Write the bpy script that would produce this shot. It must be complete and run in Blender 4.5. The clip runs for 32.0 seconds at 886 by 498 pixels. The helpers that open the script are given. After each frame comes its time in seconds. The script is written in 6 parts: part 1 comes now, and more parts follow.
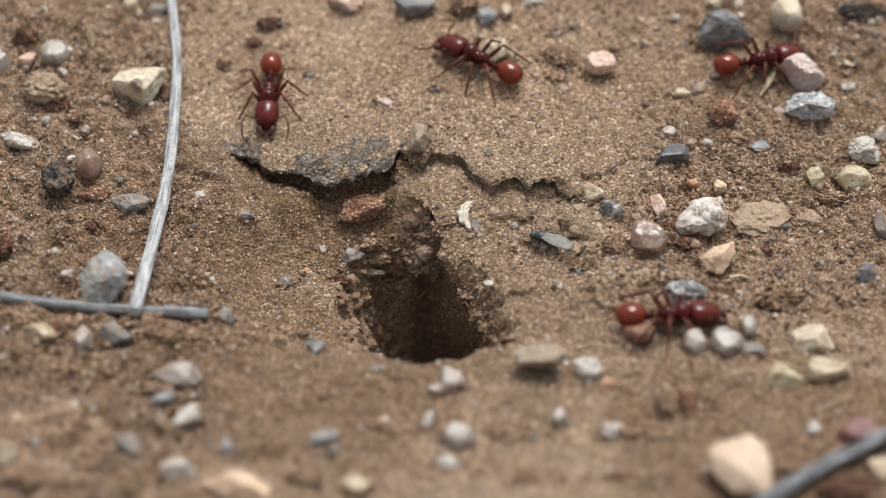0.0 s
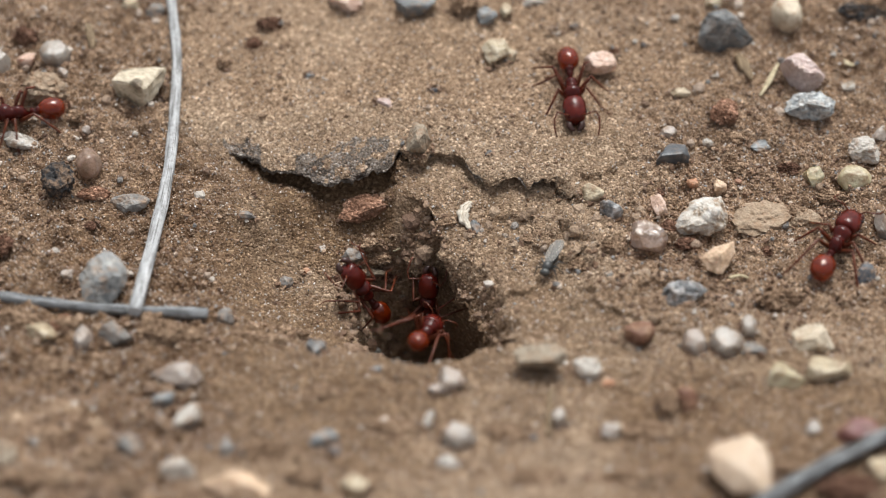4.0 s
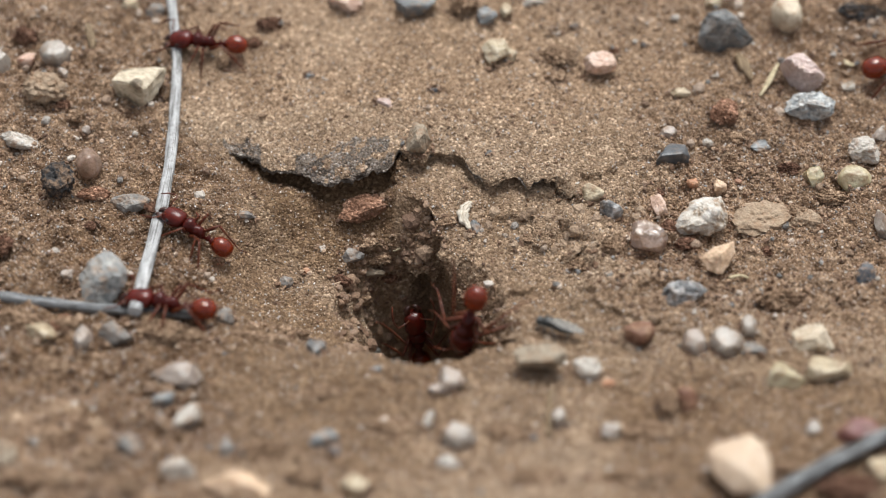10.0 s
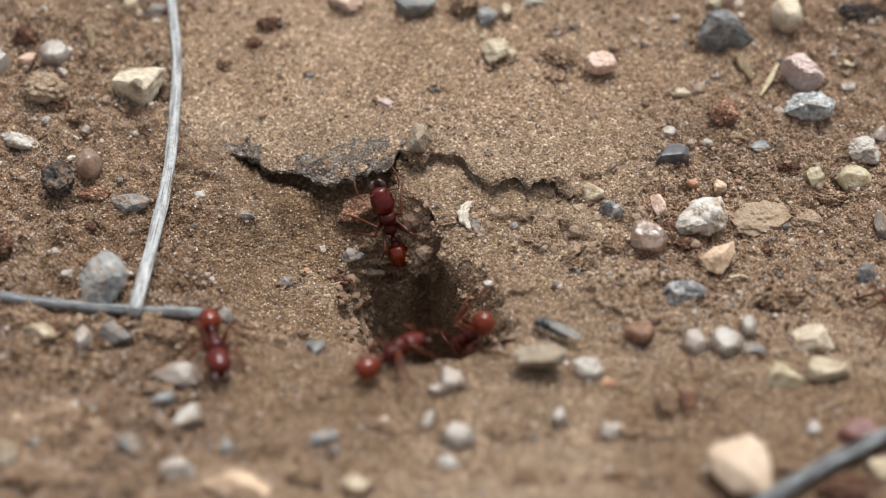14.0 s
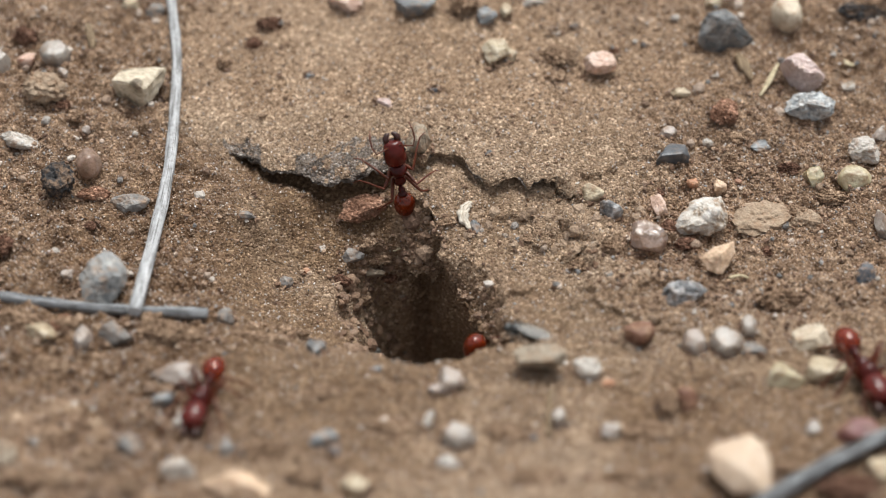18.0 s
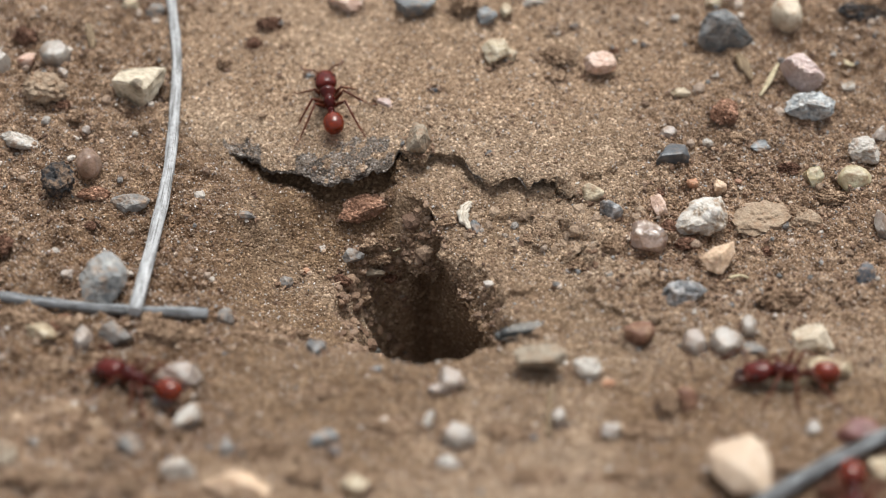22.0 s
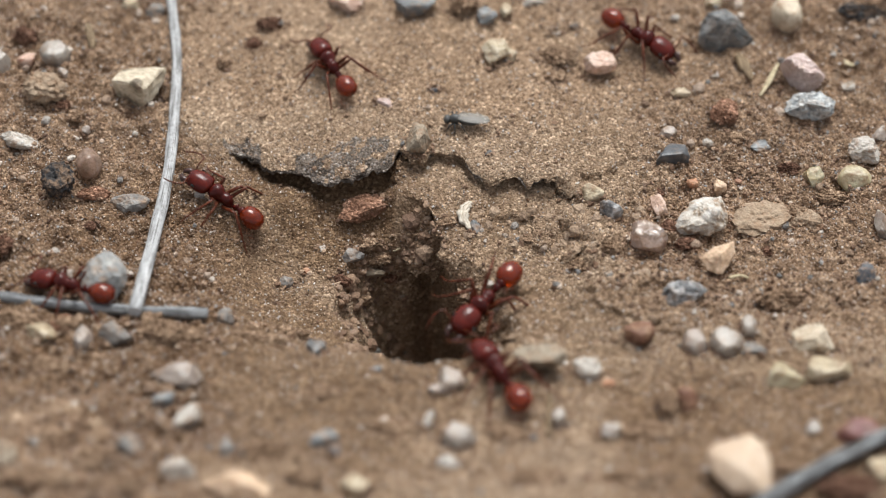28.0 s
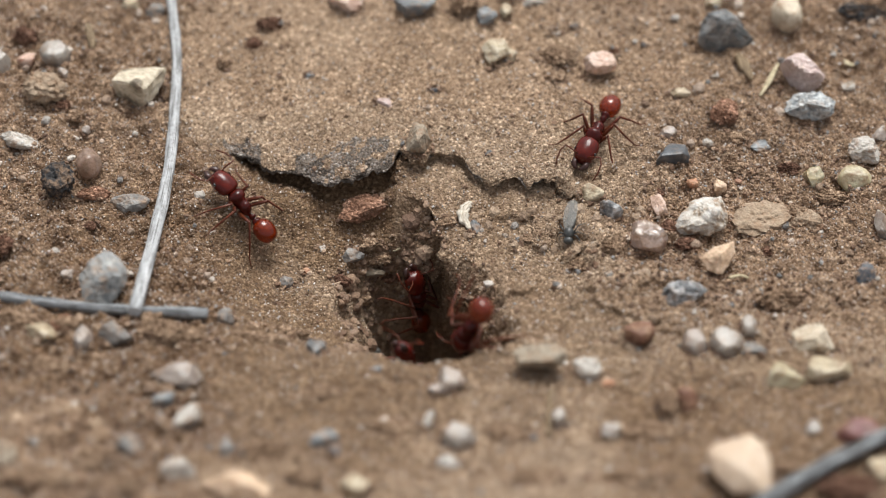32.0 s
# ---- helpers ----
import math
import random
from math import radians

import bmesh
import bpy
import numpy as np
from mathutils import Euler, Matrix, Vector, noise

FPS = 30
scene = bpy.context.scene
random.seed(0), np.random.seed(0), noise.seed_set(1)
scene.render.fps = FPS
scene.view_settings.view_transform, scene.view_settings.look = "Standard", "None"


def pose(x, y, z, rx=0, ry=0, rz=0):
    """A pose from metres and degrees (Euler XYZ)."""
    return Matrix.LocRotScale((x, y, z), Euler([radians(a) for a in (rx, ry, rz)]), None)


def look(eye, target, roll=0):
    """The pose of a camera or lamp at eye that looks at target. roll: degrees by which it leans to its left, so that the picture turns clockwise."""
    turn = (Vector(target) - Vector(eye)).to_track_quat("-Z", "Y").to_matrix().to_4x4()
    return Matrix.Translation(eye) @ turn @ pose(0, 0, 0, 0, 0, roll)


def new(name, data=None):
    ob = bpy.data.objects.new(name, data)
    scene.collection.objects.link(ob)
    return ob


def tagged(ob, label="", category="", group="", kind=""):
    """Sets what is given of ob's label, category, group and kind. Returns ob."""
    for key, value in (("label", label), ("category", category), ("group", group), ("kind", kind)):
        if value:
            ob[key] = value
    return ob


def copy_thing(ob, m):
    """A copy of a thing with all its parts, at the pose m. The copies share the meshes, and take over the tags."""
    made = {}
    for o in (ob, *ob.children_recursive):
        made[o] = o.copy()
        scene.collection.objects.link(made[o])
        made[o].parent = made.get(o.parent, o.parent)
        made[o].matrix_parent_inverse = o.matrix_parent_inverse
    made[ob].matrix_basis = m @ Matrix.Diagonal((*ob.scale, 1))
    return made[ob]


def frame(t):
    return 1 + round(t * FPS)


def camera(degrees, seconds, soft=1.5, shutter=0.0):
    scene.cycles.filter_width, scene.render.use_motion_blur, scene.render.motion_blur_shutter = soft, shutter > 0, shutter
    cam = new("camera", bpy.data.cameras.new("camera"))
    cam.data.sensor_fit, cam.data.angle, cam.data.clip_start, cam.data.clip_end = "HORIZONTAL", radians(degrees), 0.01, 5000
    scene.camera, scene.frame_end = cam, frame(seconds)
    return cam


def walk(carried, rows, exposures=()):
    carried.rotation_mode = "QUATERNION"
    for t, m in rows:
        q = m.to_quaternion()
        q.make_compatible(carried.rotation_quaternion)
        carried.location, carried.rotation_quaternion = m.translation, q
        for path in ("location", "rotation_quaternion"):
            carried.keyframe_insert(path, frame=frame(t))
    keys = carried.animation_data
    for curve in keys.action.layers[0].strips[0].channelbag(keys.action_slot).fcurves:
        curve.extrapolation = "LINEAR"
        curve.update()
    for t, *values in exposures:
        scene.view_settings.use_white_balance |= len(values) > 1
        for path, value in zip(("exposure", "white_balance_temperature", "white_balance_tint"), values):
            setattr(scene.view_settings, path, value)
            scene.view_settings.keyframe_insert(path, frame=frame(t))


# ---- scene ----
cam = camera(24, 32.0, soft=1.15, shutter=0.5)
walk(cam, [(0, look((0, -0.12021, 0.12021), (0, 0, 0))), (32, look((0, -0.12021, 0.12021), (0, 0, 0)))],
     exposures=[(0, 0.65), (3, 0.66), (6, 0.69), (32, 0.69)])
cam.data.dof.use_dof = True
cam.data.dof.focus_distance = 0.1740
cam.data.dof.aperture_fstop = 15.0

# ---- light: an overcast sky ----
world = bpy.data.worlds.new("overcast_sky")
scene.world = world
world.use_nodes = True
wn, wl = world.node_tree.nodes, world.node_tree.links
sky = wn.new("ShaderNodeTexSky")
sky.sky_type, sky.sun_disc = "NISHITA", False
sky.sun_elevation, sky.sun_rotation = radians(67), radians(18)
sky.air_density, sky.dust_density, sky.ozone_density = 1.0, 5.0, 1.0
grey = wn.new("ShaderNodeHueSaturation")
grey.inputs["Saturation"].default_value = 0.22
wl.new(sky.outputs[0], grey.inputs["Color"])
wl.new(grey.outputs[0], wn["Background"].inputs["Color"])
wn["Background"].inputs["Strength"].default_value = 0.10
sun = new("sun", bpy.data.lights.new("sun", "SUN"))
sun.data.energy, sun.data.angle, sun.data.color = 1.72, radians(24), (0.99, 0.99, 0.955)
sun.matrix_world = look((0.12, 0.36, 0.9), (0, 0, 0))


# ---- materials ----
MM = 0.001


def nodes_of(name, rough, spec=0.4):
    m = bpy.data.materials.new(name)
    m.use_nodes = True
    b = m.node_tree.nodes["Principled BSDF"]
    b.inputs["Roughness"].default_value = rough
    b.inputs["Specular IOR Level"].default_value = spec
    return m, m.node_tree.nodes, m.node_tree.links, b


def noise_node(n, l, vec, size_mm, detail=4, rough=0.55, warp=0.0):
    t = n.new("ShaderNodeTexNoise")
    t.inputs["Scale"].default_value = 1000.0 / size_mm
    t.inputs["Detail"].default_value = detail
    t.inputs["Roughness"].default_value = rough
    t.inputs["Distortion"].default_value = warp
    l.new(vec, t.inputs["Vector"])
    return t.outputs["Fac"]


def ramp(n, l, fac, stops):
    r = n.new("ShaderNodeValToRGB")
    while len(r.color_ramp.elements) < len(stops):
        r.color_ramp.elements.new(0.5)
    for e, (p, c) in zip(r.color_ramp.elements, stops):
        e.position, e.color = p, (*c, 1)
    l.new(fac, r.inputs["Fac"])
    return r.outputs["Color"]


def mixed(n, l, fac, a, b, kind="MIX"):
    x = n.new("ShaderNodeMix")
    x.data_type, x.blend_type = "RGBA", kind
    for sock, v in ((x.inputs[0], fac), (x.inputs[6], a), (x.inputs[7], b)):
        if isinstance(v, (int, float)):
            sock.default_value = v
        elif isinstance(v, tuple):
            sock.default_value = (*v, 1)
        else:
            l.new(v, sock)
    return x.outputs[2]


def bumped(n, l, b, height, mm, strength=0.6, under=None):
    k = n.new("ShaderNodeBump")
    k.inputs["Strength"].default_value = strength
    k.inputs["Distance"].default_value = mm * MM
    l.new(height, k.inputs["Height"])
    if under is not None:
        l.new(under, k.inputs["Normal"])
    l.new(k.outputs[0], b.inputs["Normal"])
    return k.outputs[0]


def soil_material(name, dark=0):
    m, n, l, b = nodes_of(name, 0.88, 0.25)
    pos = n.new("ShaderNodeTexCoord").outputs["Object"]
    big = noise_node(n, l, pos, 9, 4, 0.6)
    mid = noise_node(n, l, pos, 1.6, 4, 0.6, 0.4)
    fine = noise_node(n, l, pos, 0.22, 3, 0.75)
    if dark == 1:
        base = ramp(n, l, mid, [(0.3, (0.185, 0.118, 0.074)), (0.5, (0.31, 0.21, 0.137)), (0.7, (0.41, 0.3, 0.205))])
    elif dark == 2:
        base = ramp(n, l, mid, [(0.3, (0.085, 0.042, 0.027)), (0.5, (0.15, 0.078, 0.05)), (0.7, (0.23, 0.14, 0.095))])
    elif dark == 4:
        base = ramp(n, l, mid, [(0.3, (0.19, 0.098, 0.062)), (0.5, (0.31, 0.17, 0.11)), (0.7, (0.42, 0.26, 0.18))])
    elif dark:
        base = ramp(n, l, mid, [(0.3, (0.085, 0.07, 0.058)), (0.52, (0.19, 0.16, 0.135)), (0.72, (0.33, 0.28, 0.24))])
    else:
        pale = ramp(n, l, big, [(0.3, (0.301, 0.215, 0.142)), (0.5, (0.374, 0.274, 0.187)), (0.7, (0.438, 0.333, 0.235))])
        ochre = ramp(n, l, big, [(0.3, (0.337, 0.231, 0.147)), (0.5, (0.417, 0.292, 0.192)), (0.7, (0.486, 0.353, 0.241))])
        tone = n.new("ShaderNodeAttribute")
        tone.attribute_name = "ochre"
        base = mixed(n, l, tone.outputs["Fac"], pale, ochre)
        crumb = ramp(n, l, mid, [(0.28, (0.146, 0.087, 0.052)), (0.5, (0.286, 0.181, 0.111)), (0.72, (0.428, 0.301, 0.198))])
        att = n.new("ShaderNodeAttribute")
        att.attribute_name = "loose"
        mul = n.new("ShaderNodeMath")
        mul.operation = "MULTIPLY_ADD"
        mul.inputs[1].default_value, mul.inputs[2].default_value = 0.56, 0.25
        l.new(att.outputs["Fac"], mul.inputs[0])
        base = mixed(n, l, mul.outputs[0], base, crumb)
        # darker soil zones, with the shade under the crust put into the colour
        dark_att = n.new("ShaderNodeAttribute")
        dark_att.attribute_name = "dark_and_shade"
        brownish = ramp(n, l, mid, [(0.3, (0.41, 0.34, 0.275)), (0.7, (0.62, 0.55, 0.465))])
        base = mixed(n, l, dark_att.outputs["Fac"], base, mixed(n, l, 1.0, base, brownish, "MULTIPLY"))
    specks = ramp(n, l, fine, [(0.34, (0.45, 0.40, 0.37)), (0.5, (0.98, 0.98, 0.98)), (0.66, (1.4, 1.4, 1.42))])
    colour = mixed(n, l, 0.85, base, specks, "MULTIPLY")
    # single pale and dark sand grains, the palest painted as glints
    v = n.new("ShaderNodeTexVoronoi")
    v.inputs["Scale"].default_value = 1000 / 0.2
    l.new(pos, v.inputs["Vector"])
    sep = n.new("ShaderNodeSeparateColor")
    l.new(v.outputs["Color"], sep.inputs[0])
    tint = ramp(n, l, sep.outputs[0], [(0.0, (0.42, 0.35, 0.3)), (0.12, (0.8, 0.76, 0.72)), (0.5, (1, 1, 1)), (0.84, (1.2, 1.2, 1.2)), (0.94, (2.1, 2.25, 2.4))])
    colour = mixed(n, l, 0.9, colour, tint, "MULTIPLY")
    l.new(colour, b.inputs["Base Color"])
    gloss = ramp(n, l, sep.outputs[1], [(0.0, (0.35,) * 3), (0.12, (0.85,) * 3), (1.0, (0.95,) * 3)])
    l.new(gloss, b.inputs["Roughness"])
    k = bumped(n, l, b, v.outputs["Distance"], -0.25, 0.85)
    bumped(n, l, b, fine, 0.25, 0.85, k)
    return m


def stone_material(name, stops, rough=0.6, size=1.0, clear=0.0, spec=0.45, pit=0.12, warp=0.8, dusty=0.8):
    m, n, l, b = nodes_of(name, rough, spec)
    tc, info = n.new("ShaderNodeTexCoord"), n.new("ShaderNodeObjectInfo")
    add = n.new("ShaderNodeVectorMath")
    add.operation = "ADD"
    l.new(tc.outputs["Object"], add.inputs[0])
    l.new(info.outputs["Random"], add.inputs[1])
    a = noise_node(n, l, add.outputs[0], size, 5, 0.62, warp)
    f = noise_node(n, l, add.outputs[0], 0.22, 3, 0.65)
    col = ramp(n, l, a, stops)
    col = mixed(n, l, 0.7, col, ramp(n, l, f, [(0.3, (0.6, 0.58, 0.55)), (0.5, (1, 1, 1)), (0.72, (1.2, 1.2, 1.2))]), "MULTIPLY")
    # sand dust that clings to the surface
    d = noise_node(n, l, add.outputs[0], 0.8, 4, 0.7)
    dust = ramp(n, l, d, [(0.48, (0, 0, 0)), (0.68, (dusty,) * 3)])
    col = mixed(n, l, dust, col, (0.30, 0.19, 0.115))
    l.new(col, b.inputs["Base Color"])
    if clear > 0.28:
        b.inputs["Transmission Weight"].default_value = 0.6 if clear > 0.36 else 0.25
        b.inputs["IOR"].default_value = 1.5
    if clear:
        b.inputs["Subsurface Weight"].default_value = clear
        b.inputs["Subsurface Radius"].default_value = (1.0, 0.8, 0.6)
        b.inputs["Subsurface Scale"].default_value = 0.0012
    k = bumped(n, l, b, a, pit * 2, 0.5)
    bumped(n, l, b, f, pit, 0.6, k)
    return m


SOIL = soil_material("sandy_soil")
DARK_EDGE_SHADE = soil_material("dark_crust_soil_and_shade", 3)
STONES = {
    "quartz": stone_material("grey_quartz", [(0.3, (0.284, 0.237, 0.198)), (0.5, (0.378, 0.34, 0.301)), (0.7, (0.473, 0.443, 0.408))], 0.28, 1.2, 0.34, 0.6, 0.05, 0.4, 0.6),
    "brownquartz": stone_material("smoky_quartz", [(0.3, (0.42, 0.27, 0.19)), (0.5, (0.55, 0.40, 0.32)), (0.7, (0.66, 0.55, 0.5))], 0.2, 2.6, 0.4, 0.5, 0.02),
    "beige": stone_material("smooth_beige_stone", [(0.3, (0.45, 0.378, 0.279)), (0.5, (0.558, 0.486, 0.378)), (0.7, (0.612, 0.549, 0.45))], 0.5, 2.4, 0.12, 0.4, 0.04),
    "slab": stone_material("tan_grey_slab", [(0.3, (0.26, 0.19, 0.13)), (0.5, (0.36, 0.272, 0.192)), (0.7, (0.45, 0.355, 0.262))], 0.8, 0.6, 0, 0.3, 0.3, 0.3),
    "mottled": stone_material("mottled_grey_stone", [(0.34, (0.05, 0.052, 0.056)), (0.46, (0.16, 0.165, 0.17)), (0.56, (0.36, 0.36, 0.36)), (0.7, (0.62, 0.61, 0.6))], 0.5, 0.9, 0, 0.45, 0.16, 0.2, 0.5),
    "stained": stone_material("white_stone_with_brown_hollows", [(0.33, (0.114, 0.066, 0.044)), (0.42, (0.317, 0.238, 0.167)), (0.49, (0.528, 0.493, 0.44)), (0.7, (0.669, 0.651, 0.616))], 0.6, 1.5, 0.05, 0.4, 0.16, 0.15, 0.45),
    "creamgrey": stone_material("cream_and_grey_stone", [(0.36, (0.15, 0.12, 0.085)), (0.42, (0.34, 0.29, 0.21)), (0.5, (0.53, 0.46, 0.345)), (0.7, (0.66, 0.6, 0.48))], 0.55, 1.7, 0.05, 0.45, 0.1, 0.5, 0.3),
    "wedge": stone_material("blue_grey_stone_with_white_veins", [(0.34, (0.055, 0.06, 0.062)), (0.48, (0.135, 0.142, 0.145)), (0.58, (0.23, 0.235, 0.235)), (0.66, (0.5, 0.5, 0.49))], 0.5, 1.6, 0, 0.45, 0.1, 0.6, 0.35),
    "slate": stone_material("smooth_dark_slate", [(0.3, (0.05, 0.056, 0.062)), (0.5, (0.085, 0.095, 0.105)), (0.72, (0.17, 0.185, 0.195))], 0.42, 2.2, 0, 0.5, 0.03, 0.3, 0.3),
    "egg": stone_material("smooth_pale_peach_stone", [(0.3, (0.45, 0.33, 0.235)), (0.5, (0.53, 0.41, 0.305)), (0.7, (0.59, 0.48, 0.375))], 0.5, 2.8, 0.1, 0.4, 0.03, 0.3, 0.25),
    "white": stone_material("white_quartz", [(0.3, (0.23, 0.184, 0.138)), (0.45, (0.414, 0.382, 0.34)), (0.7, (0.552, 0.534, 0.501))], 0.5, 1.0, 0.15, 0.5, 0.14),
    "pinkwhite": stone_material("pale_pink_quartz", [(0.3, (0.315, 0.239, 0.198)), (0.5, (0.414, 0.356, 0.315)), (0.7, (0.495, 0.459, 0.427))], 0.35, 1.4, 0.3, 0.5, 0.06),
    "cream": stone_material("cream_stone", [(0.3, (0.228, 0.171, 0.109)), (0.45, (0.437, 0.361, 0.247)), (0.7, (0.551, 0.484, 0.37))], 0.55, 1.4, 0.1, 0.45, 0.09),
    "peach": stone_material("peach_stone", [(0.3, (0.52, 0.36, 0.24)), (0.5, (0.64, 0.47, 0.33)), (0.7, (0.68, 0.54, 0.41))], 0.5, 2.2, 0.15, 0.4, 0.05),
    "pink": stone_material("pink_feldspar", [(0.3, (0.432, 0.263, 0.188)), (0.5, (0.602, 0.423, 0.338)), (0.7, (0.658, 0.536, 0.461))], 0.5, 1.4, 0.15, 0.45, 0.06),
    "mauve": stone_material("mauve_stone", [(0.3, (0.365, 0.261, 0.239)), (0.5, (0.505, 0.4, 0.374)), (0.7, (0.592, 0.513, 0.487))], 0.45, 1.0, 0.12, 0.45, 0.06, 0.3, 0.5),
    "grey": stone_material("grey_stone", [(0.3, (0.09, 0.085, 0.08)), (0.5, (0.19, 0.18, 0.17)), (0.7, (0.33, 0.32, 0.30))], 0.65, 1.0, 0, 0.4, 0.12),
    "palegrey": stone_material("pale_grey_stone", [(0.32, (0.10, 0.105, 0.108)), (0.48, (0.25, 0.257, 0.255)), (0.6, (0.38, 0.385, 0.37)), (0.74, (0.56, 0.55, 0.51))], 0.6, 1.2, 0, 0.4, 0.1),
    "tan": stone_material("grey_brown_stone", [(0.3, (0.16, 0.125, 0.09)), (0.5, (0.27, 0.225, 0.17)), (0.7, (0.38, 0.33, 0.26))], 0.7, 1.2, 0, 0.35, 0.14),
    "bluegrey": stone_material("blue_grey_stone", [(0.3, (0.075, 0.08, 0.083)), (0.5, (0.145, 0.156, 0.162)), (0.72, (0.31, 0.325, 0.33))], 0.5, 1.5, 0, 0.45, 0.06),
    "darkblue": stone_material("dark_slate", [(0.3, (0.022, 0.026, 0.032)), (0.5, (0.05, 0.058, 0.07)), (0.8, (0.14, 0.15, 0.17))], 0.5, 2.0, 0, 0.45, 0.05),
    "black": stone_material("black_lava", [(0.3, (0.010, 0.010, 0.011)), (0.55, (0.03, 0.03, 0.032)), (0.8, (0.10, 0.10, 0.10))], 0.75, 0.6, 0, 0.4, 0.3),
    "speckle": stone_material("speckled_granite", [(0.34, (0.142, 0.16, 0.171)), (0.45, (0.323, 0.347, 0.356)), (0.6, (0.532, 0.551, 0.546))], 0.6, 0.5, 0, 0.4, 0.18, 0.1, 0.4),
    "redstone": stone_material("dark_red_stone", [(0.3, (0.085, 0.026, 0.026)), (0.5, (0.14, 0.048, 0.048)), (0.7, (0.22, 0.10, 0.095))], 0.5, 1.5, 0, 0.45, 0.05),
    "rust": stone_material("rust_brown_stone", [(0.3, (0.11, 0.048, 0.03)), (0.5, (0.17, 0.08, 0.05)), (0.7, (0.25, 0.14, 0.095))], 0.6, 1.3, 0, 0.4, 0.08),
    "yellow": stone_material("yellow_agate", [(0.3, (0.34, 0.27, 0.15)), (0.5, (0.5, 0.43, 0.27)), (0.7, (0.62, 0.57, 0.42))], 0.35, 1.4, 0.3, 0.5, 0.06),
    "orange": stone_material("orange_stone", [(0.3, (0.27, 0.13, 0.072)), (0.5, (0.41, 0.215, 0.125)), (0.7, (0.5, 0.325, 0.215))], 0.55, 1.2, 0.1, 0.4, 0.08),
}
STONES["pinkclod"] = soil_material("pinkish_clod", 4)
STONES["clod"], STONES["redclod"] = soil_material("soil_clod", 1), soil_material("red_brown_clod", 2)
STONE_LABELS = {
    "quartz": "translucent grey quartz pebble set in sandy soil", "brownquartz": "glassy brown smoky quartz pebble in the soil",
    "white": "rough white quartz stone lying on brown soil", "pinkwhite": "pale pinkish white pebble lying on the soil",
    "cream": "cream coloured angular stone on brown soil", "peach": "smooth peach beige stone lying on soil",
    "pink": "salmon pink feldspar pebble on brown soil", "mauve": "mauve pink rough stone lying on soil",
    "beige": "smooth pale beige stone lying on soil", "slab": "flat tan grey slab of stone in soil", "mottled": "grey stone with pale patches on soil",
    "stained": "white stone with brown hollows on soil", "wedge": "blue grey wedge shaped stone with white veins", "slate": "smooth dark slate stone on brown soil", "egg": "smooth pale peach stone on soil", "creamgrey": "cream and grey angular stone on soil",
    "grey": "dull grey rough stone on sandy soil", "bluegrey": "blue grey angular stone chip in the soil",
    "palegrey": "pale grey rounded stone on sandy soil", "tan": "grey brown flat topped stone on soil",
    "darkblue": "dark slate grey smooth angular stone on soil", "black": "black rough volcanic stone on brown soil",
    "speckle": "white and grey speckled granite stone on soil", "clod": "tan crumbly clod of sandy soil",
    "redclod": "dark reddish brown clod of soil", "redstone": "dull dark red pebble on sandy soil",
    "rust": "smooth rust brown pebble on sandy soil", "yellow": "yellowish translucent agate pebble on soil", "orange": "small orange brown pebble in the soil",
}


def fibre_material(name, stops, size, rough=0.7):
    m, n, l, b = nodes_of(name, rough, 0.3)
    tc, mp = n.new("ShaderNodeTexCoord"), n.new("ShaderNodeMapping")
    mp.inputs["Scale"].default_value = (1, 1, 0.08)
    l.new(tc.outputs["UV"], mp.inputs["Vector"])
    sc = n.new("ShaderNodeMapping")
    sc.inputs["Scale"].default_value = (9, 0.35, 1)
    l.new(tc.outputs["UV"], sc.inputs["Vector"])
    t = n.new("ShaderNodeTexNoise")
    t.inputs["Scale"].default_value, t.inputs["Detail"].default_value = 1.0, 4
    l.new(sc.outputs[0], t.inputs["Vector"])
    f = noise_node(n, l, tc.outputs["Object"], size, 4, 0.65)
    col = mixed(n, l, 0.75, ramp(n, l, t.outputs["Fac"], stops), ramp(n, l, f, [(0.3, (0.55, 0.52, 0.48)), (0.55, (1, 1, 1))]), "MULTIPLY")
    # dark cracks along the fibres
    thin, s2 = n.new("ShaderNodeMapping"), n.new("ShaderNodeTexNoise")
    thin.inputs["Scale"].default_value = (30, 0.22, 1)
    l.new(tc.outputs["UV"], thin.inputs["Vector"])
    s2.inputs["Scale"].default_value, s2.inputs["Detail"].default_value = 1.0, 2
    l.new(thin.outputs[0], s2.inputs["Vector"])
    col = mixed(n, l, 0.9, col, ramp(n, l, s2.outputs["Fac"], [(0.36, (0.32, 0.3, 0.28)), (0.46, (1, 1, 1))]), "MULTIPLY")
    l.new(col, b.inputs["Base Color"])
    k = bumped(n, l, b, t.outputs["Fac"], 0.12, 0.6)
    bumped(n, l, b, f, 0.1, 0.5, k)
    return m


STRAW = fibre_material("weathered_straw", [(0.3, (0.23, 0.235, 0.235)), (0.5, (0.41, 0.42, 0.43)), (0.7, (0.6, 0.61, 0.62))], 0.4)
TWIG = fibre_material("grey_twig_bark", [(0.3, (0.10, 0.105, 0.11)), (0.5, (0.21, 0.22, 0.23)), (0.7, (0.36, 0.37, 0.38))], 0.9)
HUSK = fibre_material("dry_yellow_husk", [(0.3, (0.40, 0.32, 0.19)), (0.5, (0.55, 0.47, 0.31)), (0.7, (0.66, 0.60, 0.45))], 0.6)
DARK_TWIG = fibre_material("weathered_dark_twig", [(0.34, (0.04, 0.036, 0.034)), (0.5, (0.14, 0.148, 0.155)), (0.7, (0.36, 0.38, 0.40))], 0.9)
